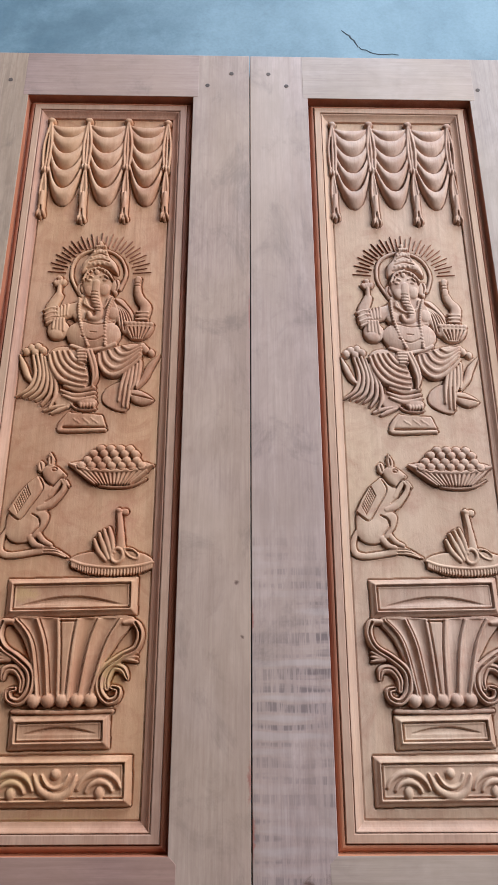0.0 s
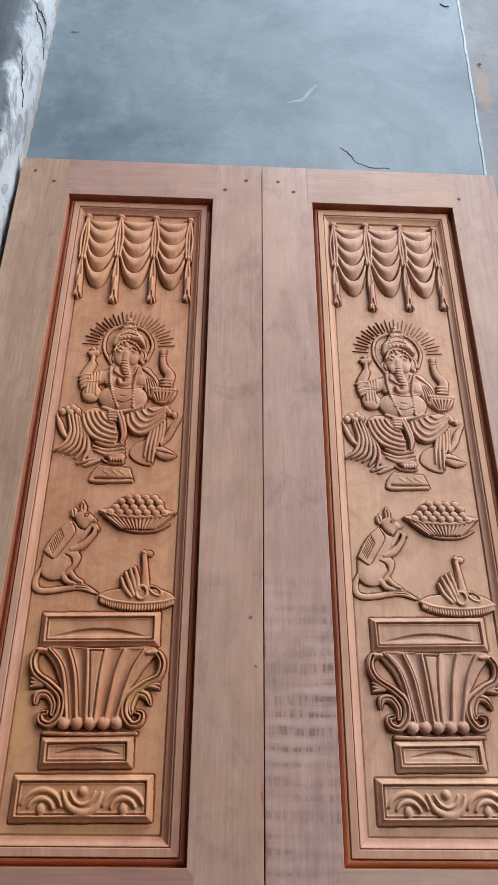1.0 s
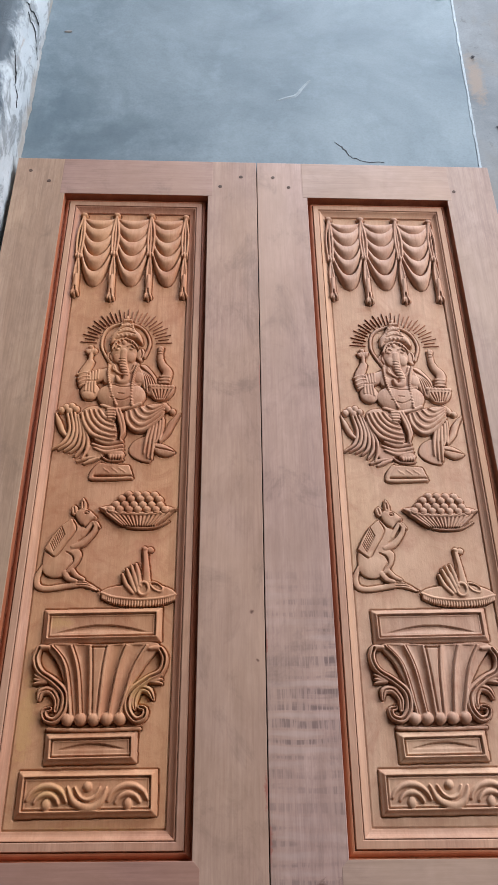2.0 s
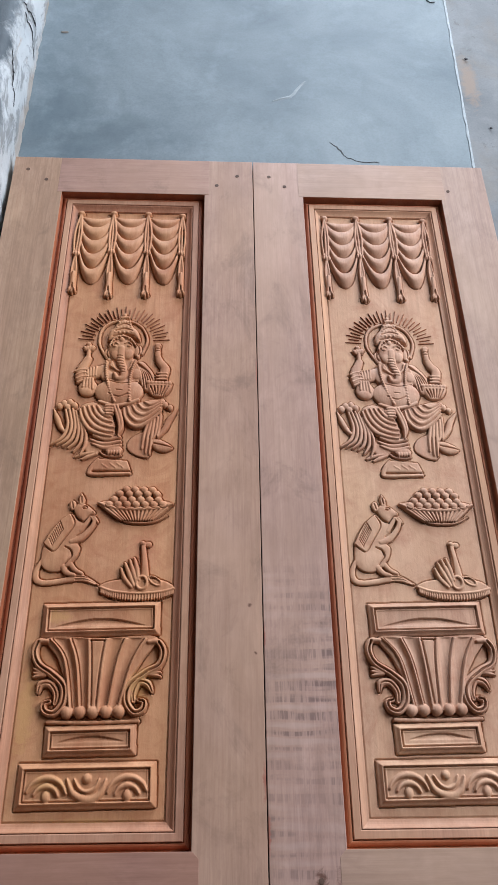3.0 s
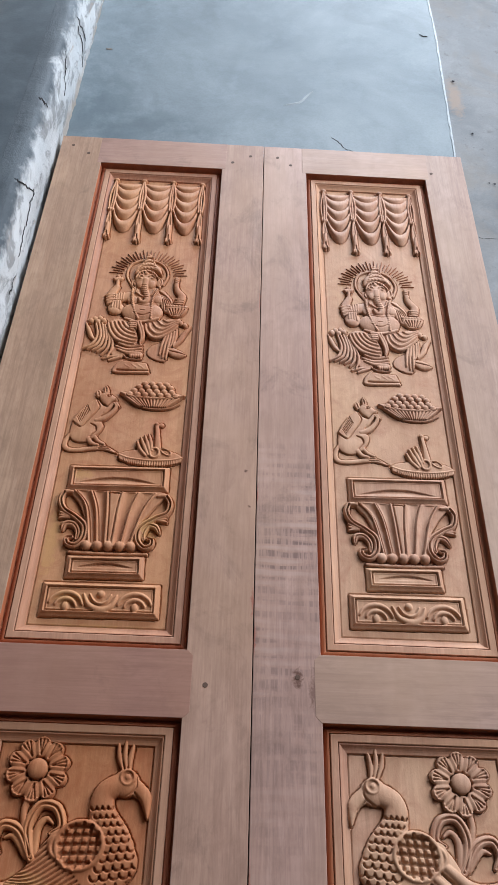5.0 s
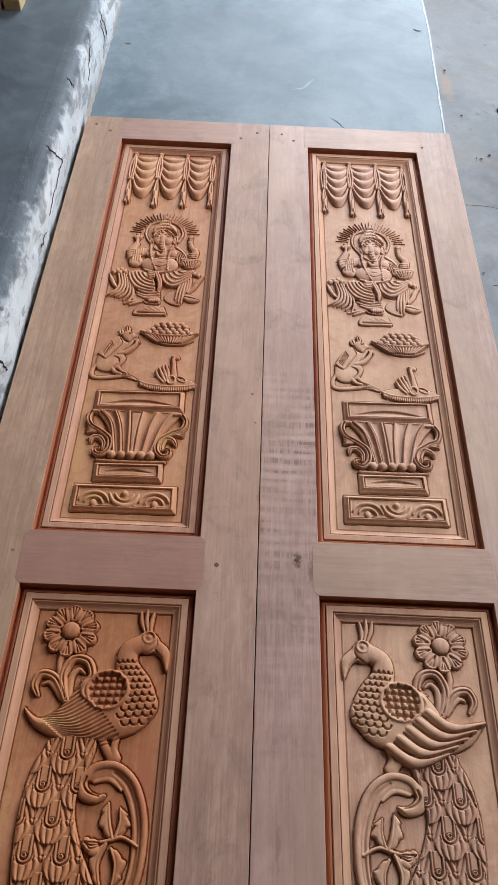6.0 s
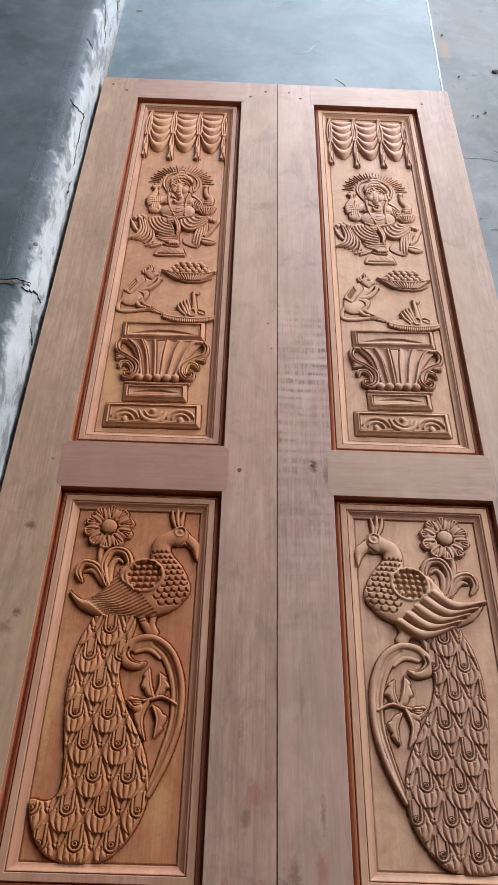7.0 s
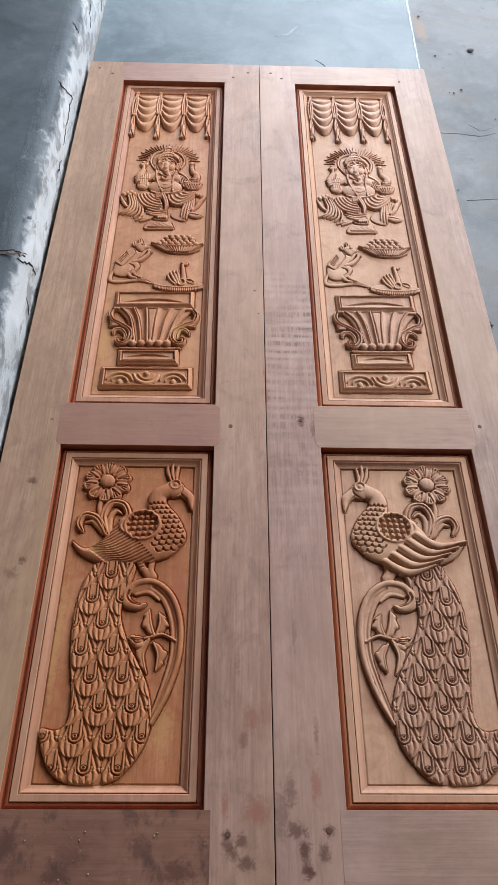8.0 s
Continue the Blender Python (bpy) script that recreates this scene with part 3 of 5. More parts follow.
def carve_figure():
    """The seated elephant-headed temple figure with its seat of leaves."""
    r = Relief(-0.1165, -0.6185, 0.1145, -0.3015, 0.65)
    # halo
    r.stroke([(-0.0255, -0.4055), (-0.0425, -0.3685), (-0.0355, -0.3325), (-0.0035, -0.3165), (0.0305, -0.3285), (0.0455, -0.3605), (0.0375, -0.3935)], 2.6, 1.5, 3)
    # body
    r.dome((0.0035, -0.4355), 38, 36, 3, 6)
    r.dome((0.0015, -0.4775), 43, 29, 5, 11, 0.0, 0.6)
    r.stroke([(-0.0305, -0.4325), (-0.0485, -0.4385), (-0.0665, -0.4475)], [13, 12, 9], 3, 6)
    r.stroke([(0.0345, -0.4245), (0.0475, -0.4445), (0.0535, -0.4685)], [14, 15, 9], 3, 6)
    for k in range(5):
        r.groove([(0.0295, -0.4135), (0.0395 + 0.0035 * k, -0.4385), (0.0445 + 0.005 * k, -0.4695)], 1.1, 2.0)
    r.dome((-0.0225, -0.4435), 11, 11, 7, 4).dome((0.0295, -0.4395), 10, 11, 7, 4)
    r.groove([(-0.0035, -0.4765), (0.0065, -0.4775)], 1.0, 1.5)
    r.groove([(-0.0345, -0.4605), (-0.0195, -0.4555), (0.0045, -0.4625), (0.0315, -0.4555)], 1.2, 1.6)
    # head, ears, crown
    r.dome((-0.0235, -0.3955), 7, 13, 3, 4, 0.25).dome((0.0295, -0.3875), 7, 13, 3, 4, -0.25)
    r.groove([(-0.0255, -0.3865), (-0.0265, -0.3955), (-0.0225, -0.4035)], 1.1, 3).groove([(0.0305, -0.3785), (0.0325, -0.3875), (0.0305, -0.3965)], 1.1, 3)
    r.dome((-0.0215, -0.4085), 3.5, 4, 3, 4).dome((0.0305, -0.4005), 3.5, 4, 3, 4)
    r.dome((0.0005, -0.3855), 23, 27, 6, 9).dome((-0.0085, -0.3985), 10, 12, 9, 6).dome((0.0125, -0.3965), 10, 12, 9, 6)
    r.fill([(-0.0252, -0.3667), (-0.025, -0.3482), (-0.0157, -0.3352), (-0.0093, -0.322), (0.0003, -0.3118), (0.011, -0.322), (0.019, -0.3352), (0.0297, -0.3482), (0.0327, -0.3667), (0.0172, -0.3569), (0.0027, -0.3538), (-0.0115, -0.3569)], 7, 9, 10)
    for k in range(4):
        a, c = mid((-0.0175, -0.3575), (-0.0055, -0.3235), k / 3), mid((0.0215, -0.3565), (0.0105, -0.3225), k / 3)
        r.groove([a, ((a[0] + c[0]) / 2, a[1] + 0.005), c], 1.1, 2.6)
        for n in range(5):
            q = mid(a, c, (n + 0.5) / 5)
            r.dome((q[0], q[1] + 0.008), 2.6, 3.0, 14, 3)
    r.stroke([(-0.0215, -0.3795), (-0.0145, -0.3635), (-0.0015, -0.3575), (0.0145, -0.3625), (0.0245, -0.3765)], 2.2, 12, 4)

    for k in range(9):
        r.dome(mid((-0.0195, -0.3725), (0.0225, -0.3695), k / 8)[0:1] + (mid((-0.0195, -0.3725), (-0.0015, -0.3555), min(k, 8 - k) / 4)[1],), 2.0, 2.0, 14, 2.5)
    r.dome((0.0015, -0.3085), 4, 6, 8, 6)
    r.dome((-0.0005, -0.3655), 4, 5, 14, 3)
    r.stroke([(0.0005, -0.3855), (0.0005, -0.4145), (0.0075, -0.4355), (0.0065, -0.4495), (-0.0035, -0.4515), (-0.0085, -0.4415)], [7.5, 7.5, 6.8, 6, 5, 3.5], 10, 8)
    for k in range(7):
        q = mid((-0.0075, -0.4025), (-0.0005, -0.4385), k / 6)
        r.groove([q, (q[0] + 0.011, q[1] - 0.0015)], 0.8, 1.4)
    r.stroke([(-0.0165, -0.3775), (-0.0125, -0.3725), (-0.0065, -0.3755)], 1.6, 15, 2).stroke([(0.0065, -0.3745), (0.0125, -0.3715), (0.0185, -0.3765)], 1.6, 15, 2)
    r.dome((-0.0115, -0.3815), 3.6, 2.6, 14, 3).dome((0.0135, -0.3805), 3.6, 2.6, 14, 3)
    r.stroke([(-0.0155, -0.4155), (-0.0165, -0.4235), (-0.0115, -0.4275)], 2.4, 10, 4)
    # necklace and belly cord
    for q in curve([(-0.0155, -0.4155), (-0.0095, -0.4295), (0.0035, -0.4355), (0.0165, -0.4285), (0.0215, -0.4135)], 5):
        r.dome(q, 2.3, 2.3, 11, 3)
    r.groove([(-0.0165, -0.4835), (0.0025, -0.4905), (0.0205, -0.4815)], 1.1, 2.0)
    # garland of beads
    for line in ([(-0.0245, -0.4155), (-0.0235, -0.4405), (-0.0165, -0.4715), (-0.0055, -0.4995)], [(0.0275, -0.4135), (0.0215, -0.4365), (0.0195, -0.4645), (0.0215, -0.4985)]):
        for q in curve(line, 6):
            r.dome(q, 2.7, 2.7, 13, 3.5)
    r.stroke([(-0.0315, -0.4995), (-0.0055, -0.5075), (0.0215, -0.5025), (0.0365, -0.4955)], 3, 9, 3)
    # raised arms and what they hold
    r.stroke([(-0.0685, -0.4495), (-0.0685, -0.4295), (-0.0635, -0.4165), (-0.0595, -0.4065)], [10, 9.5, 8, 7], 3, 7)
    r.stroke([(-0.0595, -0.4105), (-0.0595, -0.3875)], [4.5, 3.5], 4, 6)
    for d in (-14, -5, 5, 14):
        r.dome(mid((-0.0595, -0.3835), (-0.0535, -0.3825), d / 14), 4.2, 6.5, 5, 5, -0.04 * d)
    r.dome((-0.0605, -0.3745), 5, 5, 5, 5)
    for k in range(4):
        r.stroke([mid((-0.0795, -0.4355), (-0.0735, -0.4595), k / 3), mid((-0.0695, -0.4315), (-0.0625, -0.4545), k / 3), mid((-0.0605, -0.4315), (-0.0535, -0.4535), k / 3)], 2.2, 6, 5)
    r.dome((-0.0545, -0.4695), 17, 18, 3, 7).dome((-0.0565, -0.4775), 12, 10, 5, 7)
    for k in range(4):
        r.stroke([mid((-0.0615, -0.4515), (-0.0475, -0.4515), k / 3), mid((-0.0625, -0.4685), (-0.0455, -0.4725), k / 3)], 2.5, 8, 3.5)
    for k in range(5):
        r.stroke([mid((-0.0635, -0.4295), (-0.0425, -0.4245), k / 4), mid((-0.0605, -0.4475), (-0.0425, -0.4435), k / 4)], 2.0, 7, 3)
    r.stroke([(0.0775, -0.4445), (0.0805, -0.4265), (0.0715, -0.4125), (0.0665, -0.3995)], [9, 9, 7.5, 6], 3, 7)
    r.stroke([(0.0665, -0.3995), (0.0655, -0.3745)], [5.5, 4.8], 5, 6)
    r.dome((0.0665, -0.3755), 6, 6, 6, 5)
    r.groove([(0.0615, -0.3895), (0.0715, -0.3885)], 1, 2).groove([(0.0605, -0.3835), (0.0715, -0.3835)], 1, 2)
    for k in range(3):
        r.stroke([mid((0.0675, -0.4375), (0.0665, -0.4505), k / 2), mid((0.0845, -0.4385), (0.0845, -0.4515), k / 2)], 2.3, 7, 4)
    # bowl of sweets in the lower hand
    r.fill([(0.0495, -0.4605), (0.0685, -0.4565), (0.0935, -0.4615), (0.0885, -0.4785), (0.0765, -0.4865), (0.0625, -0.4865), (0.0535, -0.4775)], 4, 7, 8)
    for k in range(6):
        r.groove([mid((0.0565, -0.4665), (0.0885, -0.4665), k / 5), mid((0.0635, -0.4835), (0.0795, -0.4835), k / 5)], 1.2, 2.6)
    for k in range(7):
        r.dome(mid((0.0525, -0.4585), (0.0905, -0.4595), k / 6), 5, 4.5, 7, 5)
    # thighs under pleated cloth: each fold is a ridge of its own
    r.fill([(-0.064, -0.5155), (-0.055, -0.502), (-0.0366, -0.5001), (-0.019, -0.5097), (-0.006, -0.5288), (0.0008, -0.5587), (-0.0049, -0.5715), (-0.0282, -0.5667), (-0.0509, -0.5513)], 2.5, 6, 12)
    for fold in ([(-0.064, -0.5155), (-0.0578, -0.5363), (-0.0438, -0.5568), (-0.0217, -0.5667), (-0.0051, -0.5697)],
                 [(-0.0576, -0.5116), (-0.0501, -0.5326), (-0.0354, -0.5505), (-0.0156, -0.5594), (-0.003, -0.5609)],
                 [(-0.05, -0.5097), (-0.0418, -0.5288), (-0.0273, -0.5438), (-0.0112, -0.5505), (-0.0022, -0.552)],
                 [(-0.042, -0.509), (-0.0333, -0.5258), (-0.0212, -0.5363), (-0.0062, -0.5416)],
                 [(-0.0339, -0.509), (-0.0255, -0.522), (-0.016, -0.5288), (-0.0092, -0.5318)]):
        r.stroke(fold, [2.0, 3.6, 4.2, 3.4, 2.0], 7, 6)
    r.fill([(0.0065, -0.5136), (0.0245, -0.5039), (0.0613, -0.4935), (0.0791, -0.4981), (0.0782, -0.5155), (0.0626, -0.5326), (0.0382, -0.5476), (0.0232, -0.5438), (0.0124, -0.5288)], 3, 6, 12)
    for fold in ([(0.0122, -0.5136), (0.0159, -0.5326), (0.0283, -0.5476), (0.0432, -0.5483), (0.0627, -0.5345), (0.0773, -0.5182)],
                 [(0.0188, -0.5105), (0.024, -0.5269), (0.0378, -0.5382), (0.0542, -0.5318), (0.0754, -0.512)],
                 [(0.0274, -0.5078), (0.0347, -0.5204), (0.0473, -0.5258), (0.0621, -0.5182), (0.0773, -0.5059)],
                 [(0.0374, -0.5039), (0.0469, -0.5136), (0.0603, -0.512), (0.0768, -0.5012)],
                 [(0.048, -0.4997), (0.0583, -0.5051), (0.0701, -0.5012), (0.0771, -0.4974)]):
        r.stroke(fold, [2.0, 3.4, 4.0, 3.6, 2.0], 7, 6)
    # sash, hand on the lap
    r.stroke([(-0.0049, -0.5097), (0.0023, -0.5288), (0.0077, -0.5513), (0.0064, -0.5697)], [3, 3.6, 3.2, 1.6], 9, 6)
    r.stroke([(0.0005, -0.509), (0.0086, -0.5326), (0.0116, -0.5513), (0.0084, -0.5642)], [3, 3.6, 3.2, 1.6], 9, 6)
    r.dome((-0.0135, -0.5166), 11, 10, 9, 6)
    for k in range(4):
        r.stroke([mid((-0.0197, -0.5097), (-0.0172, -0.5258), k / 3), mid((-0.0082, -0.5097), (-0.0058, -0.5265), k / 3)], 2.2, 13, 3)
    # folded shins and the foot
    r.stroke([(-0.0363, -0.5678), (-0.0145, -0.5751), (0.0088, -0.5704)], [2.4, 4.4, 3.0], 3.5, 6)
    r.stroke([(-0.0406, -0.5762), (-0.0172, -0.5842), (0.0102, -0.5787)], [2.4, 4.4, 3.0], 3.5, 6)
    r.stroke([(-0.0367, -0.5842), (-0.015, -0.592), (0.0106, -0.586)], [2.4, 4.4, 3.0], 3.5, 6)
    r.dome((0.0005, -0.5956), 15, 9, 4, 6)
    for k in range(5):
        r.dome(mid((-0.0079, -0.6013), (0.0105, -0.6006), k / 4), 2.9, 4.6, 8, 4)
    r.stroke([(-0.0261, -0.5949), (-0.0157, -0.6048), (0.0022, -0.6076), (0.0133, -0.6055)], [1.4, 2.2, 1.8], 2, 3)
    # cloth hanging from the far knee
    r.fill([(0.0215, -0.5877), (0.0278, -0.5715), (0.0454, -0.5605), (0.0587, -0.5642), (0.061, -0.6055), (0.0457, -0.6083), (0.0285, -0.5992)], 1.5, 2.0, 3)
    r.stroke([(0.0562, -0.5408), (0.0505, -0.566), (0.0477, -0.5931)], [3.0, 3.2, 1.8], 4, 6)
    r.stroke([(0.0615, -0.5378), (0.0571, -0.566), (0.0544, -0.6013)], [3.0, 3.2, 1.8], 4, 6)
    r.stroke([(0.0667, -0.5348), (0.0637, -0.566), (0.061, -0.6038)], [3.0, 3.2, 1.8], 4, 6)
    r.stroke([(0.0726, -0.5307), (0.0701, -0.5623), (0.0659, -0.5733)], [3.0, 3.2, 1.8], 4, 6)
    r.stroke([(0.0771, -0.525), (0.0763, -0.5476), (0.0729, -0.5678)], [3.0, 3.2, 1.8], 4, 6)
    # petals, buds and the flowing cloth of the seat
    r.fill([(0.0633, -0.5751), (0.0803, -0.5751), (0.1008, -0.5899), (0.0841, -0.5992), (0.0671, -0.592)], 2, 6, 7)
    r.groove([(0.0674, -0.5824), (0.0838, -0.586), (0.0985, -0.5899)], 1.1, 3)
    r.stroke([(0.1064, -0.5136), (0.0933, -0.5326), (0.0857, -0.5513), (0.0736, -0.5704)], [1.2, 5.5, 5.5, 2.0], 2, 6)
    r.stroke([(-0.1095, -0.5143), (-0.1022, -0.5326), (-0.0939, -0.5513), (-0.0838, -0.5631)], [1.2, 5.0, 5.0, 2.0], 2, 6)
    for q, w in (((0.0836, -0.5039), 6), ((0.0929, -0.5097), 5.5), ((0.0791, -0.4981), 5.5), ((-0.1, -0.509), 6), ((-0.0925, -0.5028), 6), ((-0.0826, -0.5005), 6), ((-0.0863, -0.5105), 6), ((-0.0749, -0.5066), 6)):
        r.dome(q, w, w * 1.15, 3, 7)
    r.stroke([(-0.0883, -0.5174), (-0.082, -0.5476), (-0.0885, -0.5715), (-0.1074, -0.5863)], [2.6, 3.2, 3.2, 1.2], 3, 6)
    r.stroke([(-0.0825, -0.5155), (-0.0754, -0.5476), (-0.0802, -0.5726), (-0.0976, -0.587)], [2.6, 3.2, 3.2, 1.2], 3, 6)
    r.stroke([(-0.0764, -0.5155), (-0.0692, -0.5494), (-0.0727, -0.5751), (-0.0875, -0.5899)], [2.6, 3.2, 3.2, 1.2], 3, 6)
    r.stroke([(-0.0707, -0.5193), (-0.063, -0.5531), (-0.0649, -0.5787), (-0.0775, -0.5931)], [2.6, 3.2, 3.2, 1.2], 3, 6)
    r.stroke([(-0.0645, -0.5288), (-0.0565, -0.5587), (-0.057, -0.5824), (-0.0677, -0.6002)], [2.6, 3.2, 3.2, 1.2], 3, 6)
    r.stroke([(-0.0562, -0.5476), (-0.0493, -0.566), (-0.0489, -0.586), (-0.0559, -0.6055)], [2.6, 3.2, 3.2, 1.2], 3, 6)
    r.stroke([(-0.0636, -0.609), (-0.0512, -0.6038), (-0.0338, -0.6002)], [2, 3.4, 2.2], 1.5, 4)
    r.stroke([(-0.052, -0.6132), (-0.0428, -0.6083), (-0.0288, -0.6027)], [2, 3.4, 2.2], 1.5, 4)
    r.fill([(-0.052, -0.5769), (-0.0337, -0.5805), (-0.0198, -0.5931), (-0.0287, -0.6038), (-0.0467, -0.6002)], 1.5, 3.0, 5)
    return r


def carve_scroll():
    r = Relief(-0.0425, -0.6455, 0.0355, -0.6065)
    r.fill([(-0.0275, -0.6115), (0.0245, -0.6155), (0.0315, -0.6345), (-0.0335, -0.6345)], 2.5, 2.5, 4, False)
    r.stroke([(-0.0245, -0.6135), (-0.0325, -0.6245), (-0.0375, -0.6365), (-0.0305, -0.6415), (0.0295, -0.6395)], [3, 4, 4, 3.5, 3], 2, 4)
    for q in ((-0.0175, -0.6225), (-0.0125, -0.6255), (-0.0035, -0.6215), (0.0015, -0.6255), (0.0085, -0.6215), (0.0145, -0.6255)):
        r.stroke([q, (q[0] + 0.004, q[1] - 0.004)], 1.5, 4.5, 2.0)
    return r


def carve_mouse():
    """A crouching mouse in low relief: cloth on its back, hands at its mouth, a tufted tail."""
    r = Relief(-0.1165, -0.8450, 0.0005, -0.6700, 0.6)
    tail = [(-0.0985, -0.7956), (-0.1048, -0.8119), (-0.1023, -0.8266), (-0.086, -0.8309), (-0.0524, -0.8256), (-0.0349, -0.8224), (-0.0077, -0.8335)]
    r.stroke(tail, [3.0, 4.4, 5.0, 4.4, 4.6, 6.0, 1.6], 2, 5)
    r.groove([(-0.0434, -0.8211), (-0.0259, -0.8224), (-0.0103, -0.8309)], 0.9, 3)
    r.groove([(-0.0429, -0.8256), (-0.0256, -0.8256), (-0.0107, -0.8322)], 0.9, 3)
    r.fill([(-0.0587, -0.7138), (-0.0713, -0.7253), (-0.0861, -0.7432), (-0.097, -0.7661), (-0.0993, -0.789), (-0.0921, -0.8054), (-0.0779, -0.8113), (-0.065, -0.806), (-0.0556, -0.7962), (-0.0492, -0.7776), (-0.0426, -0.7622), (-0.0364, -0.7482), (-0.0368, -0.7302), (-0.0466, -0.7253)], 3, 7, 12)
    r.dome((-0.0757, -0.7923), 24, 21, 5, 7, 0.3)
    # hind leg folded forwards, with both feet
    r.fill([(-0.0599, -0.771), (-0.0461, -0.7668), (-0.0398, -0.7743), (-0.043, -0.7874), (-0.0495, -0.7972), (-0.0546, -0.8054), (-0.0623, -0.8037), (-0.059, -0.793), (-0.0523, -0.7825)], 8, 4.5, 6)
    r.groove([(-0.0638, -0.7714), (-0.054, -0.7776), (-0.0516, -0.7884), (-0.0585, -0.7972), (-0.0636, -0.8054)], 1.2, 4)
    r.stroke([(-0.0636, -0.8054), (-0.0559, -0.8152), (-0.0448, -0.8185)], [5, 4.5, 3.0], 6, 6)
    r.stroke([(-0.052, -0.8015), (-0.0445, -0.8103), (-0.0338, -0.8158)], [4.5, 4.0, 3.0], 6, 6)
    # arms
    r.stroke([(-0.0547, -0.7629), (-0.0415, -0.758), (-0.0305, -0.7465), (-0.023, -0.7351), (-0.0204, -0.7236)], [4, 5, 4.4, 3.8, 3.6], 8, 5)
    r.stroke([(-0.0415, -0.7432), (-0.0344, -0.7318), (-0.0275, -0.721)], [4, 3.6, 3.2], 6, 5)
    r.groove([(-0.0466, -0.7531), (-0.0354, -0.7432), (-0.0273, -0.7318)], 1.1, 4)
    r.stroke([(-0.0262, -0.721), (-0.0226, -0.7269)], 2.0, 9, 4)
    r.stroke([(-0.0233, -0.7197), (-0.0184, -0.7256)], 2.0, 9, 4)
    r.stroke([(-0.0207, -0.721), (-0.0162, -0.7285)], 2.0, 9, 4)
    # head, ears, eye
    r.fill([(-0.0555, -0.7089), (-0.0511, -0.6981), (-0.0393, -0.6968), (-0.028, -0.704), (-0.0209, -0.7122), (-0.0248, -0.7171), (-0.0316, -0.7197), (-0.0392, -0.7276), (-0.0492, -0.721)], 6, 8, 9)
    r.groove([(-0.0324, -0.721), (-0.0279, -0.7171), (-0.0217, -0.7164)], 1.0, 5)
    r.groove([(-0.0549, -0.7138), (-0.0483, -0.7236), (-0.0378, -0.7295)], 1.2, 5)
    r.dome((-0.0584, -0.6994), 5.5, 9, 6, 6).groove([(-0.0596, -0.6948), (-0.0573, -0.704)], 1.2, 3)
    r.stroke([(-0.0443, -0.6975), (-0.0446, -0.6883), (-0.0464, -0.6778)], [4.5, 5, 0.8], 7, 6).groove([(-0.0442, -0.6948), (-0.0453, -0.685)], 1.1, 4)
    r.groove(arc((-0.0379, -0.704), 0.0036, 0, 330, 10, 0.75), 0.9, 4).dome((-0.0379, -0.704), 1.8, 1.6, 13, 3)
    r.dome((-0.0241, -0.7112), 2.2, 2.2, 11, 3)
    # cloth with a checked patch
    r.fill([(-0.0602, -0.7138), (-0.0528, -0.7334), (-0.0673, -0.7596), (-0.0811, -0.7799), (-0.0985, -0.7668), (-0.0888, -0.7465), (-0.0758, -0.7269)], 11, 2.5, 1.5, False)
    r.groove([(-0.06, -0.7155), (-0.0522, -0.7334), (-0.0672, -0.7602), (-0.0811, -0.7799), (-0.0978, -0.7674)], 1.0, 4)
    for k in range(9):
        r.groove([mid((-0.0756, -0.7285), (-0.0904, -0.758), k / 8), mid((-0.0693, -0.7426), (-0.0841, -0.7701), k / 8)], 0.8, 2.4)
    for k in range(5):
        r.groove([mid((-0.0756, -0.7285), (-0.0693, -0.7426), k / 4), mid((-0.0904, -0.758), (-0.0841, -0.7701), k / 4)], 0.8, 2.4)
    return r


def carve_sweet_bowl():
    """A wide fluted bowl on a foot, heaped with rows of round sweets."""
    r = Relief(-0.0225, -0.7345, 0.1095, -0.6575, 0.65)
    r.fill([(-0.017, -0.6948), (0.0075, -0.689), (0.0419, -0.6863), (0.0828, -0.689), (0.1046, -0.6962), (0.0904, -0.7105), (0.0756, -0.7243), (0.0465, -0.7276), (0.0168, -0.7236), (-0.0015, -0.7105)], 3, 4, 6)
    for k in range(14):
        a, b = mid((-0.0051, -0.7047), (0.0947, -0.7047), k / 13), mid((0.0216, -0.7262), (0.0727, -0.7262), k / 13)
        r.stroke([a, mid(a, b, 0.5), b], [2.6, 2.2, 1.2], 6, 5)
    r.stroke([(-0.0169, -0.6955), (0.0057, -0.7034), (0.0434, -0.7063), (0.0837, -0.7034), (0.1046, -0.6968)], [2.2, 3.4, 3.6, 3.4, 2.2], 8, 5)
    r.stroke([(0.028, -0.7282), (0.0513, -0.7302), (0.0758, -0.7276), (0.0954, -0.7171)], [1.6, 2.2, 2.0, 1.2], 2, 4)
    for a, b, n in (((0.0271, -0.6713), (0.0698, -0.672), 4), ((0.0167, -0.6792), (0.0776, -0.6798), 5), ((0.0082, -0.6896), (0.0804, -0.6903), 6), ((0.0005, -0.6981), (0.0881, -0.6984), 7)):
        for k in range(n):
            c = mid(a, b, k / (n - 1))
            r.dome(c, 7.3, 7.0, 4, 10)
            r.groove(arc(c, 0.0068, 190, 350, 8), 0.8, 2.0)
    return r


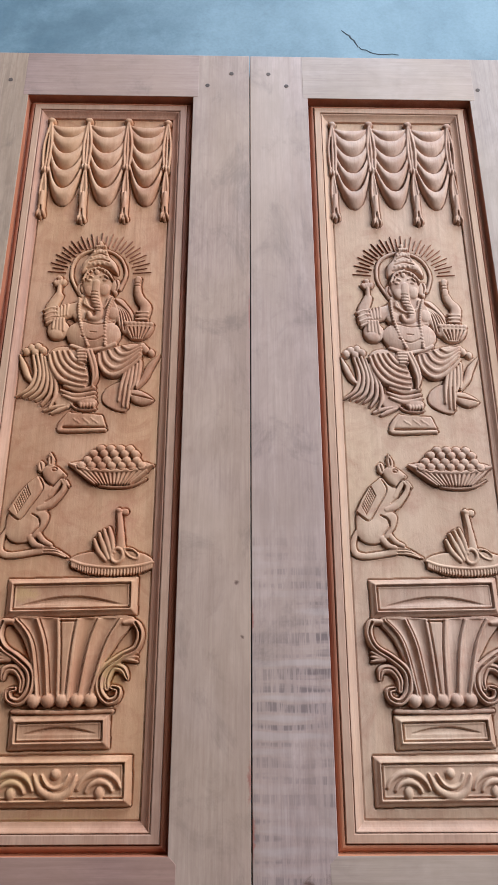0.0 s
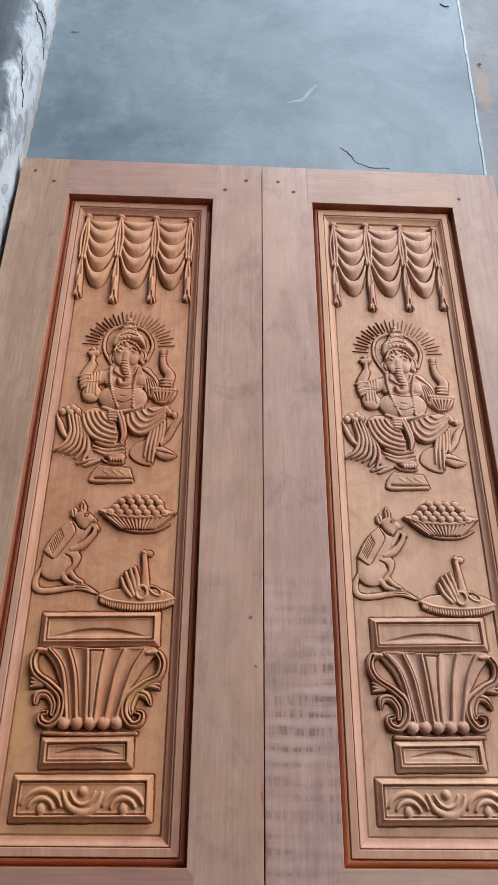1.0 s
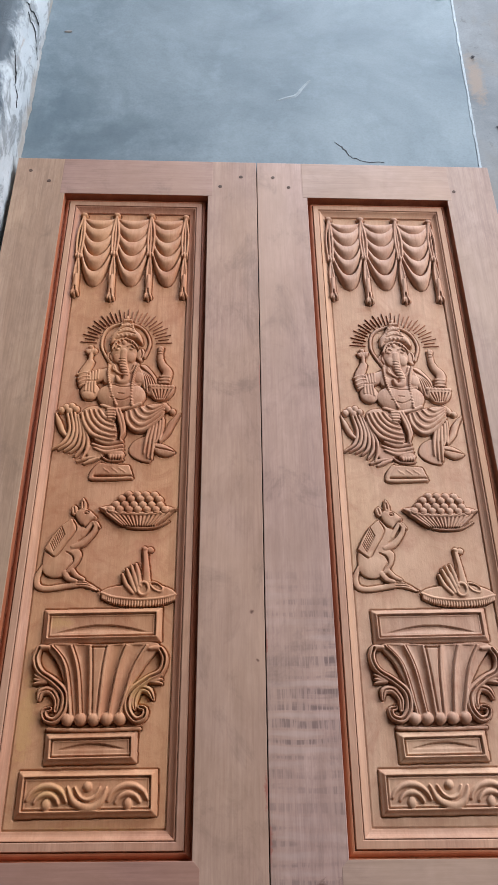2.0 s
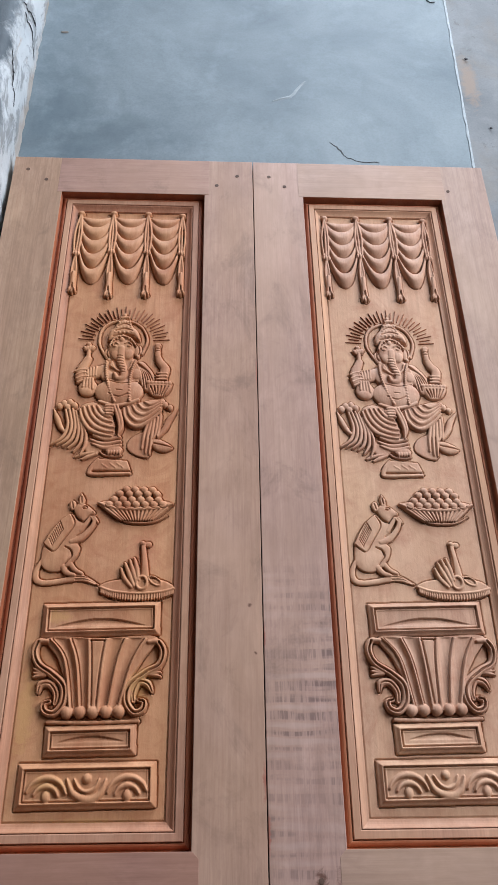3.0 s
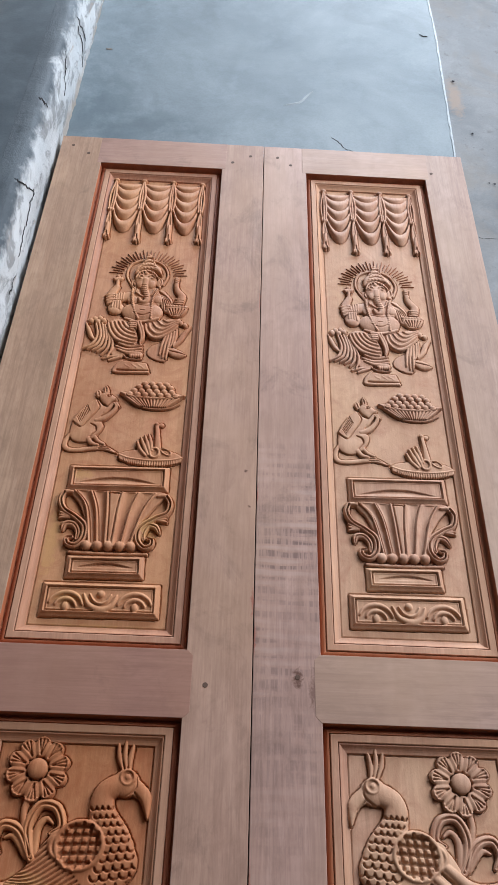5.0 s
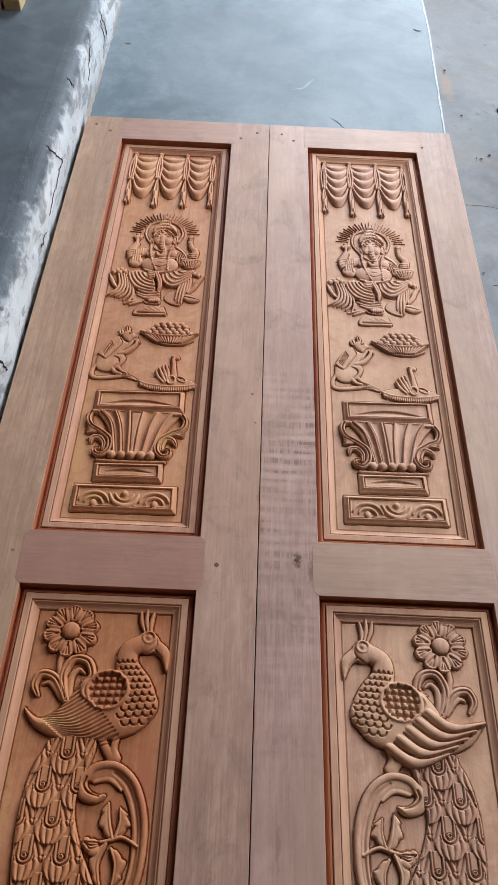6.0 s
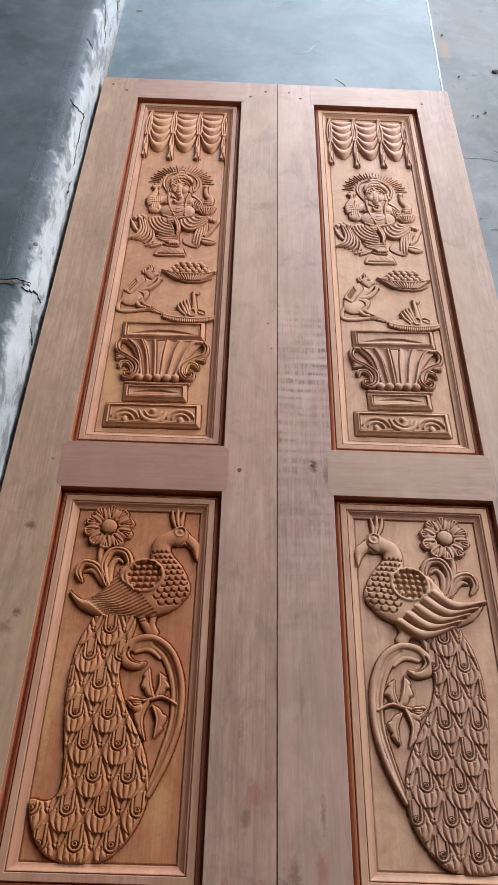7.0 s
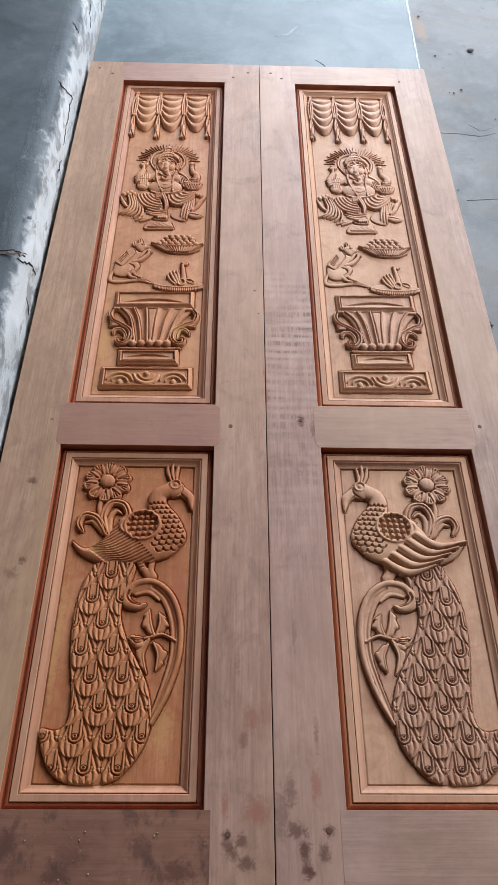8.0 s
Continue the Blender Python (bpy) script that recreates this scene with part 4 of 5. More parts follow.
def carve_fruit_plate():
    """A ribbed plate with bananas, a lit candle, a ring and a cut fruit."""
    r = Relief(-0.0125, -0.8645, 0.1165, -0.7575, 0.65)
    r.fill([(-0.0044, -0.8364), (0.0103, -0.8283), (0.0398, -0.8243), (0.0815, -0.8243), (0.1056, -0.8322), (0.112, -0.843), (0.1006, -0.8528), (0.0774, -0.8577), (0.051, -0.859), (0.0213, -0.8551), (0.003, -0.8472)], 3, 4, 4)
    front = [(-0.0037, -0.8381), (0.0176, -0.8453), (0.0533, -0.8485), (0.0885, -0.8463), (0.1113, -0.8407)]
    r.stroke(front, 2.2, 7, 4)
    line = curve([(-0.0015, -0.843), (0.0211, -0.8518), (0.0537, -0.8551), (0.0889, -0.8525), (0.1097, -0.8446)], 8)
    for q in line:
        r.stroke([(q[0], q[1] + 0.0035), (q[0], q[1] - 0.0040)], 1.3, 6, 4)
    for a, m, b in (((0.0272, -0.8086), (0.0339, -0.825), (0.0452, -0.8387)), ((0.0332, -0.7995), (0.0408, -0.8185), (0.0489, -0.8364)), ((0.04, -0.7943), (0.0465, -0.8136), (0.0527, -0.8315)), ((0.0471, -0.7916), (0.0521, -0.8086), (0.0554, -0.8266))):
        r.stroke([a, m, b], [2.6, 4.0, 3.0], 6, 7)
    r.stroke([(0.0647, -0.8185), (0.0624, -0.7956), (0.0594, -0.7688)], [6.5, 5.5, 4.0], 4, 5)
    r.groove([(0.0576, -0.8152), (0.058, -0.7923), (0.0552, -0.7688)], 1.1, 4)
    r.dome((0.0592, -0.7655), 4.5, 4.0, 6, 6).dome((0.0678, -0.7668), 5.5, 5.0, 2, 4)
    r.stroke(arc((0.0605, -0.8315), 0.0082, 0, 330, 12, 1.25), 2.6, 7, 6, closed=True)
    r.stroke([(0.0712, -0.8217), (0.0813, -0.8224), (0.0901, -0.8299), (0.088, -0.8361), (0.0784, -0.8332), (0.0721, -0.8266)], 1.8, 6, 5, closed=True)
    r.dome((0.0817, -0.8292), 5.5, 2.8, 5, 3, -0.5)
    return r


BOX_PROFILE = [(0, 1.0), (0.8, 2.6), (4.0, 5.0), (6.4, 8.6), (7.4, 10.2), (8.8, 10.4), (9.4, 2.6), (10.6, 2.0), (11.2, 7.2), (12.4, 7.6), (13.4, 6.0), (60, 6.0)]


def carve_block(corners, lens=None):
    us, vs = [p[0] for p in corners], [p[1] for p in corners]
    r = Relief(min(us) - 0.004, min(vs) - 0.004, max(us) + 0.004, max(vs) + 0.004)
    r.sunk(corners, BOX_PROFILE)
    if lens:
        a, b, c = lens
        uu, vv = np.meshgrid(r.u, r.v)
        s = np.clip((uu - a[0]) / (c[0] - a[0]), 0, 1)
        foot = a[1] + (c[1] - a[1]) * s
        rise = (b[1] - (a[1] + c[1]) / 2) * np.sin(np.pi * s)
        k = (vv - foot) / np.maximum(rise, 1e-5)
        r.h = np.where((s > 0) & (s < 1) & (k > 0) & (k < 1), r.h - 5.4 * k ** 0.8 * np.sin(np.pi * s) ** 0.4, r.h)
    return r


def carve_urn():
    """Fluted urn with a scroll on each side and a row of beads under it."""
    r = Relief(-0.1025, -1.0425, 0.1135, -0.9115, 0.65)
    r.fill([(-0.0735, -0.9165), (0.0045, -0.9175), (0.0875, -0.9155), (0.0695, -0.9495), (0.0485, -0.9865), (0.0435, -1.0245), (0.0015, -1.0275), (-0.0315, -1.0255), (-0.0405, -0.9875), (-0.0565, -0.9485)], 4.5, 1.5, 6)
    # ridges with flat tops between hollow flutes; the middle one is a flat panel with an incised line
    ridges = [((-0.0690, -0.9195), (-0.0455, -0.9505), (-0.0310, -1.0215)), ((-0.0405, -0.9195), (-0.0275, -0.9555), (-0.0175, -1.0215)), ((-0.0125, -0.9195), (-0.0085, -0.9595), (-0.0045, -1.0205)),
              ((0.0145, -0.9195), (0.0105, -0.9595), (0.0085, -1.0205)), ((0.0425, -0.9175), (0.0315, -0.9545), (0.0225, -1.0205)), ((0.0725, -0.9175), (0.0535, -0.9545), (0.0370, -1.0205))]
    uu, vv = np.meshgrid(r.u, r.v)
    lines = []
    for f in ridges:
        p = curve(f, 10)[::-1]
        lines.append(np.interp(r.v, p[:, 1], p[:, 0])[:, None])
    tall = (vv < -0.9185) & (vv > -1.0250)
    for n, (a, b) in enumerate(zip(lines, lines[1:])):
        k = (uu - a) / (b - a)
        inside = (k >= 0) & (k < 1) & tall
        if n == 2:
            edge = np.minimum(k, 1 - k) * (b - a) * 1000
            h = 9.6 - 6.0 * np.exp(-((edge - 3.4) / 0.9) ** 2) - 6.0 * np.exp(-((vv + 0.9222) / 0.0009) ** 2)
        else:
            h = 3.2 + 6.8 * np.abs(2 * k - 1) ** 2.2
        r.h = np.where(inside, h, r.h)
    for n, a in enumerate(lines):
        d = (uu - a) * 1000 * (1 if n < 3 else -1)
        r.h = np.where(tall & (np.abs(d) < 1.6), 10.5, r.h)
        if n not in (2, 3):
            r.h = np.where(tall, r.h - 5.5 * np.exp(-((d - 2.6) / 0.9) ** 2), r.h)
    for k in range(5):
        r.dome(mid((-0.0355, -1.0245), (0.0385, -1.0235), k / 4), 9, 9, 4, 9)
    r.stroke([(-0.0615, -1.0375), (0.0025, -1.0385), (0.0665, -1.0365)], 3, 3, 3)
    sides = ([(-0.0735, -0.9225), (-0.0865, -0.9235), (-0.0905, -0.9385), (-0.0825, -0.9565), (-0.0605, -0.9715), (-0.0435, -0.9885), (-0.0425, -1.0115), (-0.0535, -1.0255), (-0.0665, -1.0225), (-0.0695, -1.0125), (-0.0615, -1.0095)],
             [(0.0765, -0.9245), (0.0915, -0.9245), (0.0985, -0.9385), (0.0935, -0.9575), (0.0745, -0.9685), (0.0515, -0.9875), (0.0485, -1.0095), (0.0595, -1.0245), (0.0715, -1.0215), (0.0735, -1.0105), (0.0655, -1.0075)])
    for s in sides:
        r.stroke(s, [3.5, 5, 5.4, 5.4, 6, 6.5, 6, 5.5, 5, 4.2, 3.2], 4, 7)
        r.groove(s[1:], 1.5, 5)
    for s in ([(-0.0795, -0.9975), (-0.0765, -0.9855), (-0.0635, -0.9845), (-0.0535, -0.9975), (-0.0535, -1.0125)], [(0.0845, -0.9965), (0.0775, -0.9845), (0.0645, -0.9825), (0.0575, -0.9975), (0.0585, -1.0095)]):
        r.stroke(s, [2, 6, 6, 5, 3], 3, 5)
        r.groove(s, 1.0, 2.5)
    for a, b in (((-0.0885, -0.9685), (-0.0725, -0.9715)), ((0.0955, -0.9685), (0.0785, -0.9705))):
        for k in (-1, 0, 1):
            r.stroke([(b[0], b[1]), (a[0], a[1] + 0.006 * k)], [4, 2], 3, 5)
    return r


def carve_base_block():
    """The lowest block, with fans and a crescent inside its frame."""
    r = carve_block([(-0.0945, -1.0915), (0.0955, -1.0895), (0.0975, -1.1495), (-0.0945, -1.1515)])
    for c, k in (((-0.0525, -1.1375), 1), ((0.0575, -1.1365), -1)):
        for rad in (0.017, 0.028):
            r.stroke(arc(c, rad, 90 - 75 * k, 90 + 70 * k, 9, 0.95), [2, 4.6, 2], 6.5, 5)
        r.dome((c[0], c[1] + 0.003), 6, 8, 6.5, 5)
    r.stroke([(-0.0255, -1.1125), (-0.0155, -1.1305), (0.0045, -1.1385), (0.0205, -1.1315), (0.0275, -1.1135)], [1.5, 4.6, 6.0, 4.6, 1.5], 6.5, 5)
    r.stroke([(-0.0155, -1.1125), (-0.0075, -1.1245), (0.0035, -1.1285), (0.0135, -1.1235), (0.0185, -1.1125)], [1.2, 2.4, 3.0, 2.4, 1.2], 6.5, 5)
    r.dome((0.0015, -1.1120), 6.0, 6.5, 7.0, 6)
    return r


def carve_flower():
    c = (-0.0515, -0.0730)
    r = Relief(c[0] - 0.06, -0.1550, c[0] + 0.06, c[1] + 0.058)
    r.stroke([(-0.0575, -0.1100), (-0.0605, -0.1280), (-0.0555, -0.1520)], [5, 4.5, 5], 3, 4)
    for k in range(10):
        a = 2 * math.pi * (k + 0.4) / 10
        p = (c[0] + 0.030 * math.cos(a), c[1] + 0.030 * math.sin(a))
        r.dome(p, 15, 12, 4, 5.5, a)
        r.stroke([(p[0] + 0.0120 * math.cos(a + t), p[1] + 0.0120 * math.sin(a + t)) for t in (-0.85, -0.4, 0.0, 0.4, 0.85)], [0.9, 1.9, 2.2, 1.9, 0.9], 6.5, 2.6)
    for k in range(10):
        a = 2 * math.pi * (k + 0.4) / 10
        for da in (-0.14, 0.0, 0.14):
            r.groove([(c[0] + 0.02 * math.cos(a), c[1] + 0.02 * math.sin(a)), (c[0] + 0.040 * math.cos(a + da), c[1] + 0.040 * math.sin(a + da))], 1.0, 2.2)
    r.dome(c, 14.5, 14.5, 6, 9, 0, 0.4)
    return r


def carve_leaf(which):
    """One of the two curling leaves behind the bird's back."""
    r = Relief(-0.1065, -0.2050, 0.0005, -0.1060)
    outer, w, inner, wi = (([(-0.0435, -0.1810), (-0.0515, -0.1460), (-0.0395, -0.1200), (-0.0165, -0.1220), (-0.0065, -0.1450), (-0.0195, -0.1540)], [6, 7, 7, 7, 6, 3], [(-0.0375, -0.1800), (-0.0385, -0.1490), (-0.0285, -0.1360), (-0.0185, -0.1420)], [5, 5, 4, 2]),
                           ([(-0.0405, -0.1850), (-0.0615, -0.1520), (-0.0845, -0.1450), (-0.0935, -0.1620), (-0.0855, -0.1790)], [6, 7, 7, 6, 3], [(-0.0485, -0.1810), (-0.0685, -0.1590), (-0.0805, -0.1610)], [5, 4, 2]))[which]
    r.stroke(outer, w, 3, 7)
    r.groove(outer, 1.4, 3)
    r.stroke(inner, wi, 2, 4)
    return r


def carve_peacock(bold):
    """The bird without its train. bold: deep flowing feathers on the wing instead of fine combing."""
    r = Relief(-0.1075, -0.2740, 0.1215, -0.0220)
    for a, b, w in (((0.0675, -0.0700), (0.0545, -0.0360), 4), ((0.0725, -0.0690), (0.0645, -0.0310), 4), ((0.0775, -0.0700), (0.0755, -0.0370), 4)):
        r.stroke([a, mid(a, b, 0.5), (b[0] + 0.004, b[1])], [2, w, 2.5], 3, 5)
    r.stroke([(0.0195, -0.2270), (0.0265, -0.2480), (0.0405, -0.2660)], [7, 6, 8], 3, 5).stroke([(0.0445, -0.2290), (0.0415, -0.2510), (0.0455, -0.2660)], [6, 5, 8], 3, 5)
    body = [(-0.1025, -0.1970), (-0.0765, -0.2130), (-0.0475, -0.1950), (-0.0235, -0.1610), (0.0065, -0.1440), (0.0405, -0.1530), (0.0845, -0.1530), (0.0955, -0.1770), (0.0895, -0.2090), (0.0635, -0.2330), (0.0175, -0.2420), (-0.0355, -0.2440), (-0.0795, -0.2280)]
    r.fill(body, 4, 11, 26)
    r.stroke([(0.0715, -0.0870), (0.0475, -0.1010), (0.0465, -0.1270), (0.0625, -0.1590), (0.0725, -0.1870)], [15, 15, 18, 25, 28], 5, 11)
    r.dome((0.0745, -0.0880), 19, 19, 6, 10)
    r.stroke([(0.0885, -0.0930), (0.1035, -0.1060), (0.1085, -0.1330)], [11, 9, 1.5], 5, 7)
    r.groove([(0.0875, -0.1000), (0.0995, -0.1130)], 1, 3)
    r.stroke(arc((0.0765, -0.0810), 0.0095, 0, 330, 10), 2.0, 15, 2.5, closed=True).dome((0.0765, -0.0810), 4, 4, 15, 3)
    r.groove([(0.0855, -0.0700), (0.0895, -0.0930), (0.0725, -0.1080)], 1.2, 2.5)
    # breast scales
    for j in range(10):
        for i in range(5):
            a, b = mid((0.0345, -0.1200), (0.0475, -0.2130), j / 9), mid((0.0650, -0.1180), (0.1010, -0.2060), j / 9)
            wide = (b[0] - a[0]) / 8
            q = mid(a, b, i / 4)
            q = (q[0] + (wide if j % 2 else 0.0), q[1])
            r.groove(arc(q, wide, 195, 345, 8, 1.15), 1.3, 4.0, 3.5)
    # wing
    if bold:
        for k in range(5):
            a, b = mid((-0.0165, -0.1800), (0.0445, -0.2360), k / 4), mid((-0.1050, -0.1950), (-0.0425, -0.2430), k / 4)
            m = (a[0] * 0.5 + b[0] * 0.5 + 0.006, a[1] * 0.5 + b[1] * 0.5 - 0.017)
            r.stroke([a, m, b], [6.5, 8.5, 2.5], 9, 10)
        for k in range(4):
            a, b = mid((-0.0165, -0.1800), (0.0445, -0.2360), (k + 0.5) / 4), mid((-0.1050, -0.1950), (-0.0425, -0.2430), (k + 0.5) / 4)
            m = (a[0] * 0.5 + b[0] * 0.5 + 0.006, a[1] * 0.5 + b[1] * 0.5 - 0.017)
            r.groove([a, m, b], 1.8, 5.0, 3.0)
    else:
        for k in range(17):
            a, b = mid((-0.0185, -0.1630), (0.0495, -0.2380), k / 16), mid((-0.1005, -0.1940), (-0.0315, -0.2440), k / 16)
            r.groove([a, (a[0] * 0.5 + b[0] * 0.5 + 0.003, a[1] * 0.5 + b[1] * 0.5 - 0.012), b], 1.2, 2.6, 3.0)
    r.dome((-0.0065, -0.1670), 16, 19, 9, 7)
    r.dome((0.0215, -0.1680), 36, 33, 10, 6, 0.2, 0.25)
    r.stroke(arc((0.0215, -0.1680), 0.031, 0, 345, 16, 0.93), 3.6, 13, 6, closed=True)
    r.stroke(arc((-0.0035, -0.1700), 0.0135, 75, 285, 9), 3.2, 12, 6)
    c = (0.0215, -0.1680)
    for k in range(5):
        q = (k - 2) * 0.0108
        w = math.sqrt(0.0265 ** 2 - q * q)
        r.groove([(c[0] + q - 0.12 * w, c[1] - w), (c[0] + q + 0.12 * w, c[1] + w)], 2.1, 8, 6)
        r.groove([(c[0] - w, c[1] + q), (c[0] + w, c[1] + q + 0.1 * w)], 2.1, 8, 6)
    return r


def carve_train():
    """The hanging train: rows of shell-shaped feathers, each with an eye."""
    edge = [(-0.0485, -0.2410), (0.0125, -0.2400), (0.0055, -0.2940), (-0.0025, -0.3370), (0.0135, -0.3850), (0.0355, -0.4240), (0.0525, -0.4630), (0.0605, -0.5100), (0.0505, -0.5510), (0.0255, -0.5870), (-0.0025, -0.6030), (-0.0575, -0.6020),
            (-0.0905, -0.5780), (-0.1085, -0.5260), (-0.0835, -0.5260), (-0.0675, -0.5110), (-0.0685, -0.4640), (-0.0775, -0.4030), (-0.0805, -0.3380), (-0.0725, -0.2850), (-0.0595, -0.2560)]
    us, vs = [p[0] for p in edge], [p[1] for p in edge]
    r = Relief(min(us) - 0.01, min(vs) - 0.01, max(us) + 0.01, max(vs) + 0.01, 0.7)
    r.fill(edge, 2, 2.5, 9)
    shape = r.h > 0
    top, low = -0.2460, -0.5990
    rows = 8
    pitch = (top - low) / (rows - 0.25)
    depth = r.h.copy()
    for j in reversed(range(rows)):
        v = top - pitch * (j - 0.10)
        for i in range(-3, 4):
            lean = 0.034 * (j / (rows - 1)) ** 1.4
            u = -0.0255 - lean + (i + (0.5 if j % 2 else 0.0)) * 0.0505
            feather(r, u, v, pitch)
    r.h = np.where(shape, np.minimum(r.h, 2.0 + (depth - 2.0) * 4.2), -2.0)
    return r


def feather(r, u, v, pitch):
    """One feather of the train, hanging from (u, v): an eyed loop over a ribbed shell, laid over those below."""
    s, uu, vv = r.window((u - 0.0252, v - pitch * 1.16), (u + 0.0252, v + pitch * 0.12))
    if not uu.size:
        return
    x, y = (uu - u) / 0.0248, (v - vv) / pitch
    dx, dy = (uu - u) * 1000, (v - vv) * 1000
    foot = 1.14 - 0.10 * np.abs(x) ** 2 - 0.52 * np.abs(x) ** 4
    over = (np.abs(x) < 1) & (y < foot)
    # ribbed shell
    swell = np.interp(y, [0.40, 0.62, 0.82, 1.0, 1.13], [0.66, 0.94, 0.96, 0.78, 0.52])
    w = x / swell
    rib = np.abs(np.cos(np.pi * w * 2.5))
    h = 2.2 + 3.4 * np.clip(1 - w * w, 0, 1) + 6.4 * np.clip(rib, 0, 1) ** 0.6 + 1.6 * np.clip(y - 0.4, 0, 1)
    # slanting barbs beside the loop
    barb = np.abs(np.cos(np.pi * (np.abs(x) * 3.0 - y * 2.0)))
    h = np.where((y < 0.66 - 0.25 * np.abs(x)) & (np.abs(x) > 0.3), 1.4 + 7.0 * barb ** 0.7, h)
    # the loop and its eye
    eye = pitch * 440
    q = np.where(dy < eye, np.abs(dx), np.hypot(dx, dy - eye))
    ring = np.hypot(dx, (dy - eye) * 1.15)
    loop = np.interp(q, [0, 4.6, 5.2, 6.2, 6.8, 9.2, 9.8, 11.0, 11.6, 13.0, 13.6], [8.0, 8.0, 2.6, 2.6, 11.0, 11.0, 2.4, 2.4, 9.4, 9.4, 2.2])
    h = np.where((q < 13.2) & ((dy > eye - 2) | (q < 10.8)), loop, h)
    h = np.where(ring < 4.8, np.interp(ring, [0, 0.9, 1.5, 2.1, 3.4, 4.0, 4.8], [9.0, 9.0, 4.0, 11.0, 11.0, 3.0, 3.0]), h)
    lip = np.clip((foot - y) * pitch * 1000 / 1.6, 0, 1)
    h = np.where(lip < 1, 3.0 + (h - 3.0) * np.sqrt(1 - (1 - lip) ** 2), h)
    r.h[s] = np.where(over, h, r.h[s])


def carve_branch():
    """The arched stem under the bird's feet: a thin rim with a hollow inside, its curl, bud and torn leaves."""
    r = Relief(0.0005, -0.5260, 0.1095, -0.2640, 0.7)
    s = [(0.0065, -0.2960), (0.0195, -0.2800), (0.0495, -0.2770), (0.0795, -0.3000), (0.0975, -0.3480), (0.0985, -0.4070), (0.0835, -0.4650), (0.0605, -0.5150)]
    inner = [(0.0155, -0.2910), (0.0475, -0.2860), (0.0715, -0.3080), (0.0875, -0.3520), (0.0890, -0.4050), (0.0770, -0.4560), (0.0600, -0.5080)]
    r.stroke(inner, [9, 9.5, 9, 7.5, 6, 5, 3], 1.5, 3.5)
    r.groove(inner[1:], 2.4, 1.6)
    r.stroke(s, [6, 6, 5.5, 5, 4.8, 4.4, 4, 3], 5, 6)
    # the curl that turns back under the arch
    r.stroke([(0.0105, -0.2880), (0.0015, -0.3030), (0.0095, -0.3180), (0.0255, -0.3230), (0.0375, -0.3185)], [6, 9, 9, 6.5, 2], 4, 7)
    r.groove([(0.0085, -0.2950), (0.0055, -0.3050), (0.0135, -0.3150), (0.0285, -0.3195)], 1.6, 4)
    r.stroke([(0.0200, -0.3000), (0.0420, -0.2960), (0.0600, -0.3100)], [3, 4, 2], 2, 3)
    # twig and bud
    r.stroke([(0.0215, -0.3820), (0.0505, -0.3760), (0.0705, -0.3715), (0.0915, -0.3820)], [2.4, 2.6, 2.6, 2.0], 4, 4)
    r.dome((0.0285, -0.3830), 11, 9, 4, 7, 0.2).dome((0.0210, -0.3790), 6, 7, 5, 6).dome((0.0330, -0.3900), 8, 6, 5, 5, 0.5)
    for k in (-1, 0, 1):
        r.groove([(0.0185, -0.3790), (0.0280, -0.3830 + 0.004 * k), (0.0385, -0.3810 + 0.002 * k)], 0.9, 2.5)
    # torn leaves, each half beside its midrib
    for rib, side, wide in (([(0.0560, -0.3730), (0.0490, -0.3520), (0.0450, -0.3270)], -1, 0.0165), ([(0.0600, -0.3700), (0.0640, -0.3520), (0.0620, -0.3330)], 1, 0.0165),
                            ([(0.0480, -0.3800), (0.0400, -0.4060), (0.0480, -0.4370)], -1, 0.0130), ([(0.0560, -0.3860), (0.0640, -0.4060), (0.0620, -0.4330)], 1, 0.0160)):
        p = curve(rib, 8)
        edge = []
        for k, q in enumerate(p):
            f = k / (len(p) - 1)
            tooth = 1.0 - 0.30 * (k % 6) / 5
            edge.append((q[0] + side * wide * math.sin(math.pi * (0.12 + 0.86 * f)) * tooth, q[1]))
        r.fill([tuple(q) for q in p] + edge[::-1], 2.5, 5.5, 5, False)
        r.stroke(rib, [2.4, 2.0, 1.0], 4.5, 4)
    return r


# ------------------------------------------------------------------ the setting
FACE = 0.075    # height of the door's upper face
SLAB = 0.03     # height of the smooth screed the doors lie on
STEP = 0.204    # height of the raised platform


def patched(name, x0, y0, x1, y1, z, nx, ny, amount, material, label, hole=None):
    """A large floor sheet, slightly uneven."""
    bm = bmesh.new()
    grid = [[bm.verts.new((x0 + (x1 - x0) * i / nx, y0 + (y1 - y0) * j / ny, z + amount * noise.noise(Vector((i * 0.37, j * 0.41, 3.0))))) for i in range(nx + 1)] for j in range(ny + 1)]
    for j in range(ny):
        for i in range(nx):
            bm.faces.new((grid[j][i], grid[j][i + 1], grid[j + 1][i + 1], grid[j + 1][i]))
    return tagged(part(name, bm, material, None, "", smooth=True), label, "floor", kind="structure")


patched("floor", -3.3, -4.6, 2.7, 5.2, 0.0, 90, 120, 0.0025, CONCRETE, "worn grey concrete floor with cracks, grit and stains")


def screed():
    """The raised blue-grey screed; its free edge is a little crooked."""
    rng = random.Random(4)
    pts = []
    for k in range(80):
        y = -3.0 + k * 0.1
        pts.append((0.502 + 0.024 * max(0.0, min(1.0, y / 0.7)) + rng.uniform(-0.0016, 0.0016), y))
    bm = prism([(-0.52, -3.0)] + pts + [(-0.52, 4.9)], -0.01, SLAB, 0.004)
    return tagged(part("screed", bm, SCREED), "smooth blue-grey cement screed, thinly raised above the floor", "floor", kind="structure")


SCREED_OB = screed()


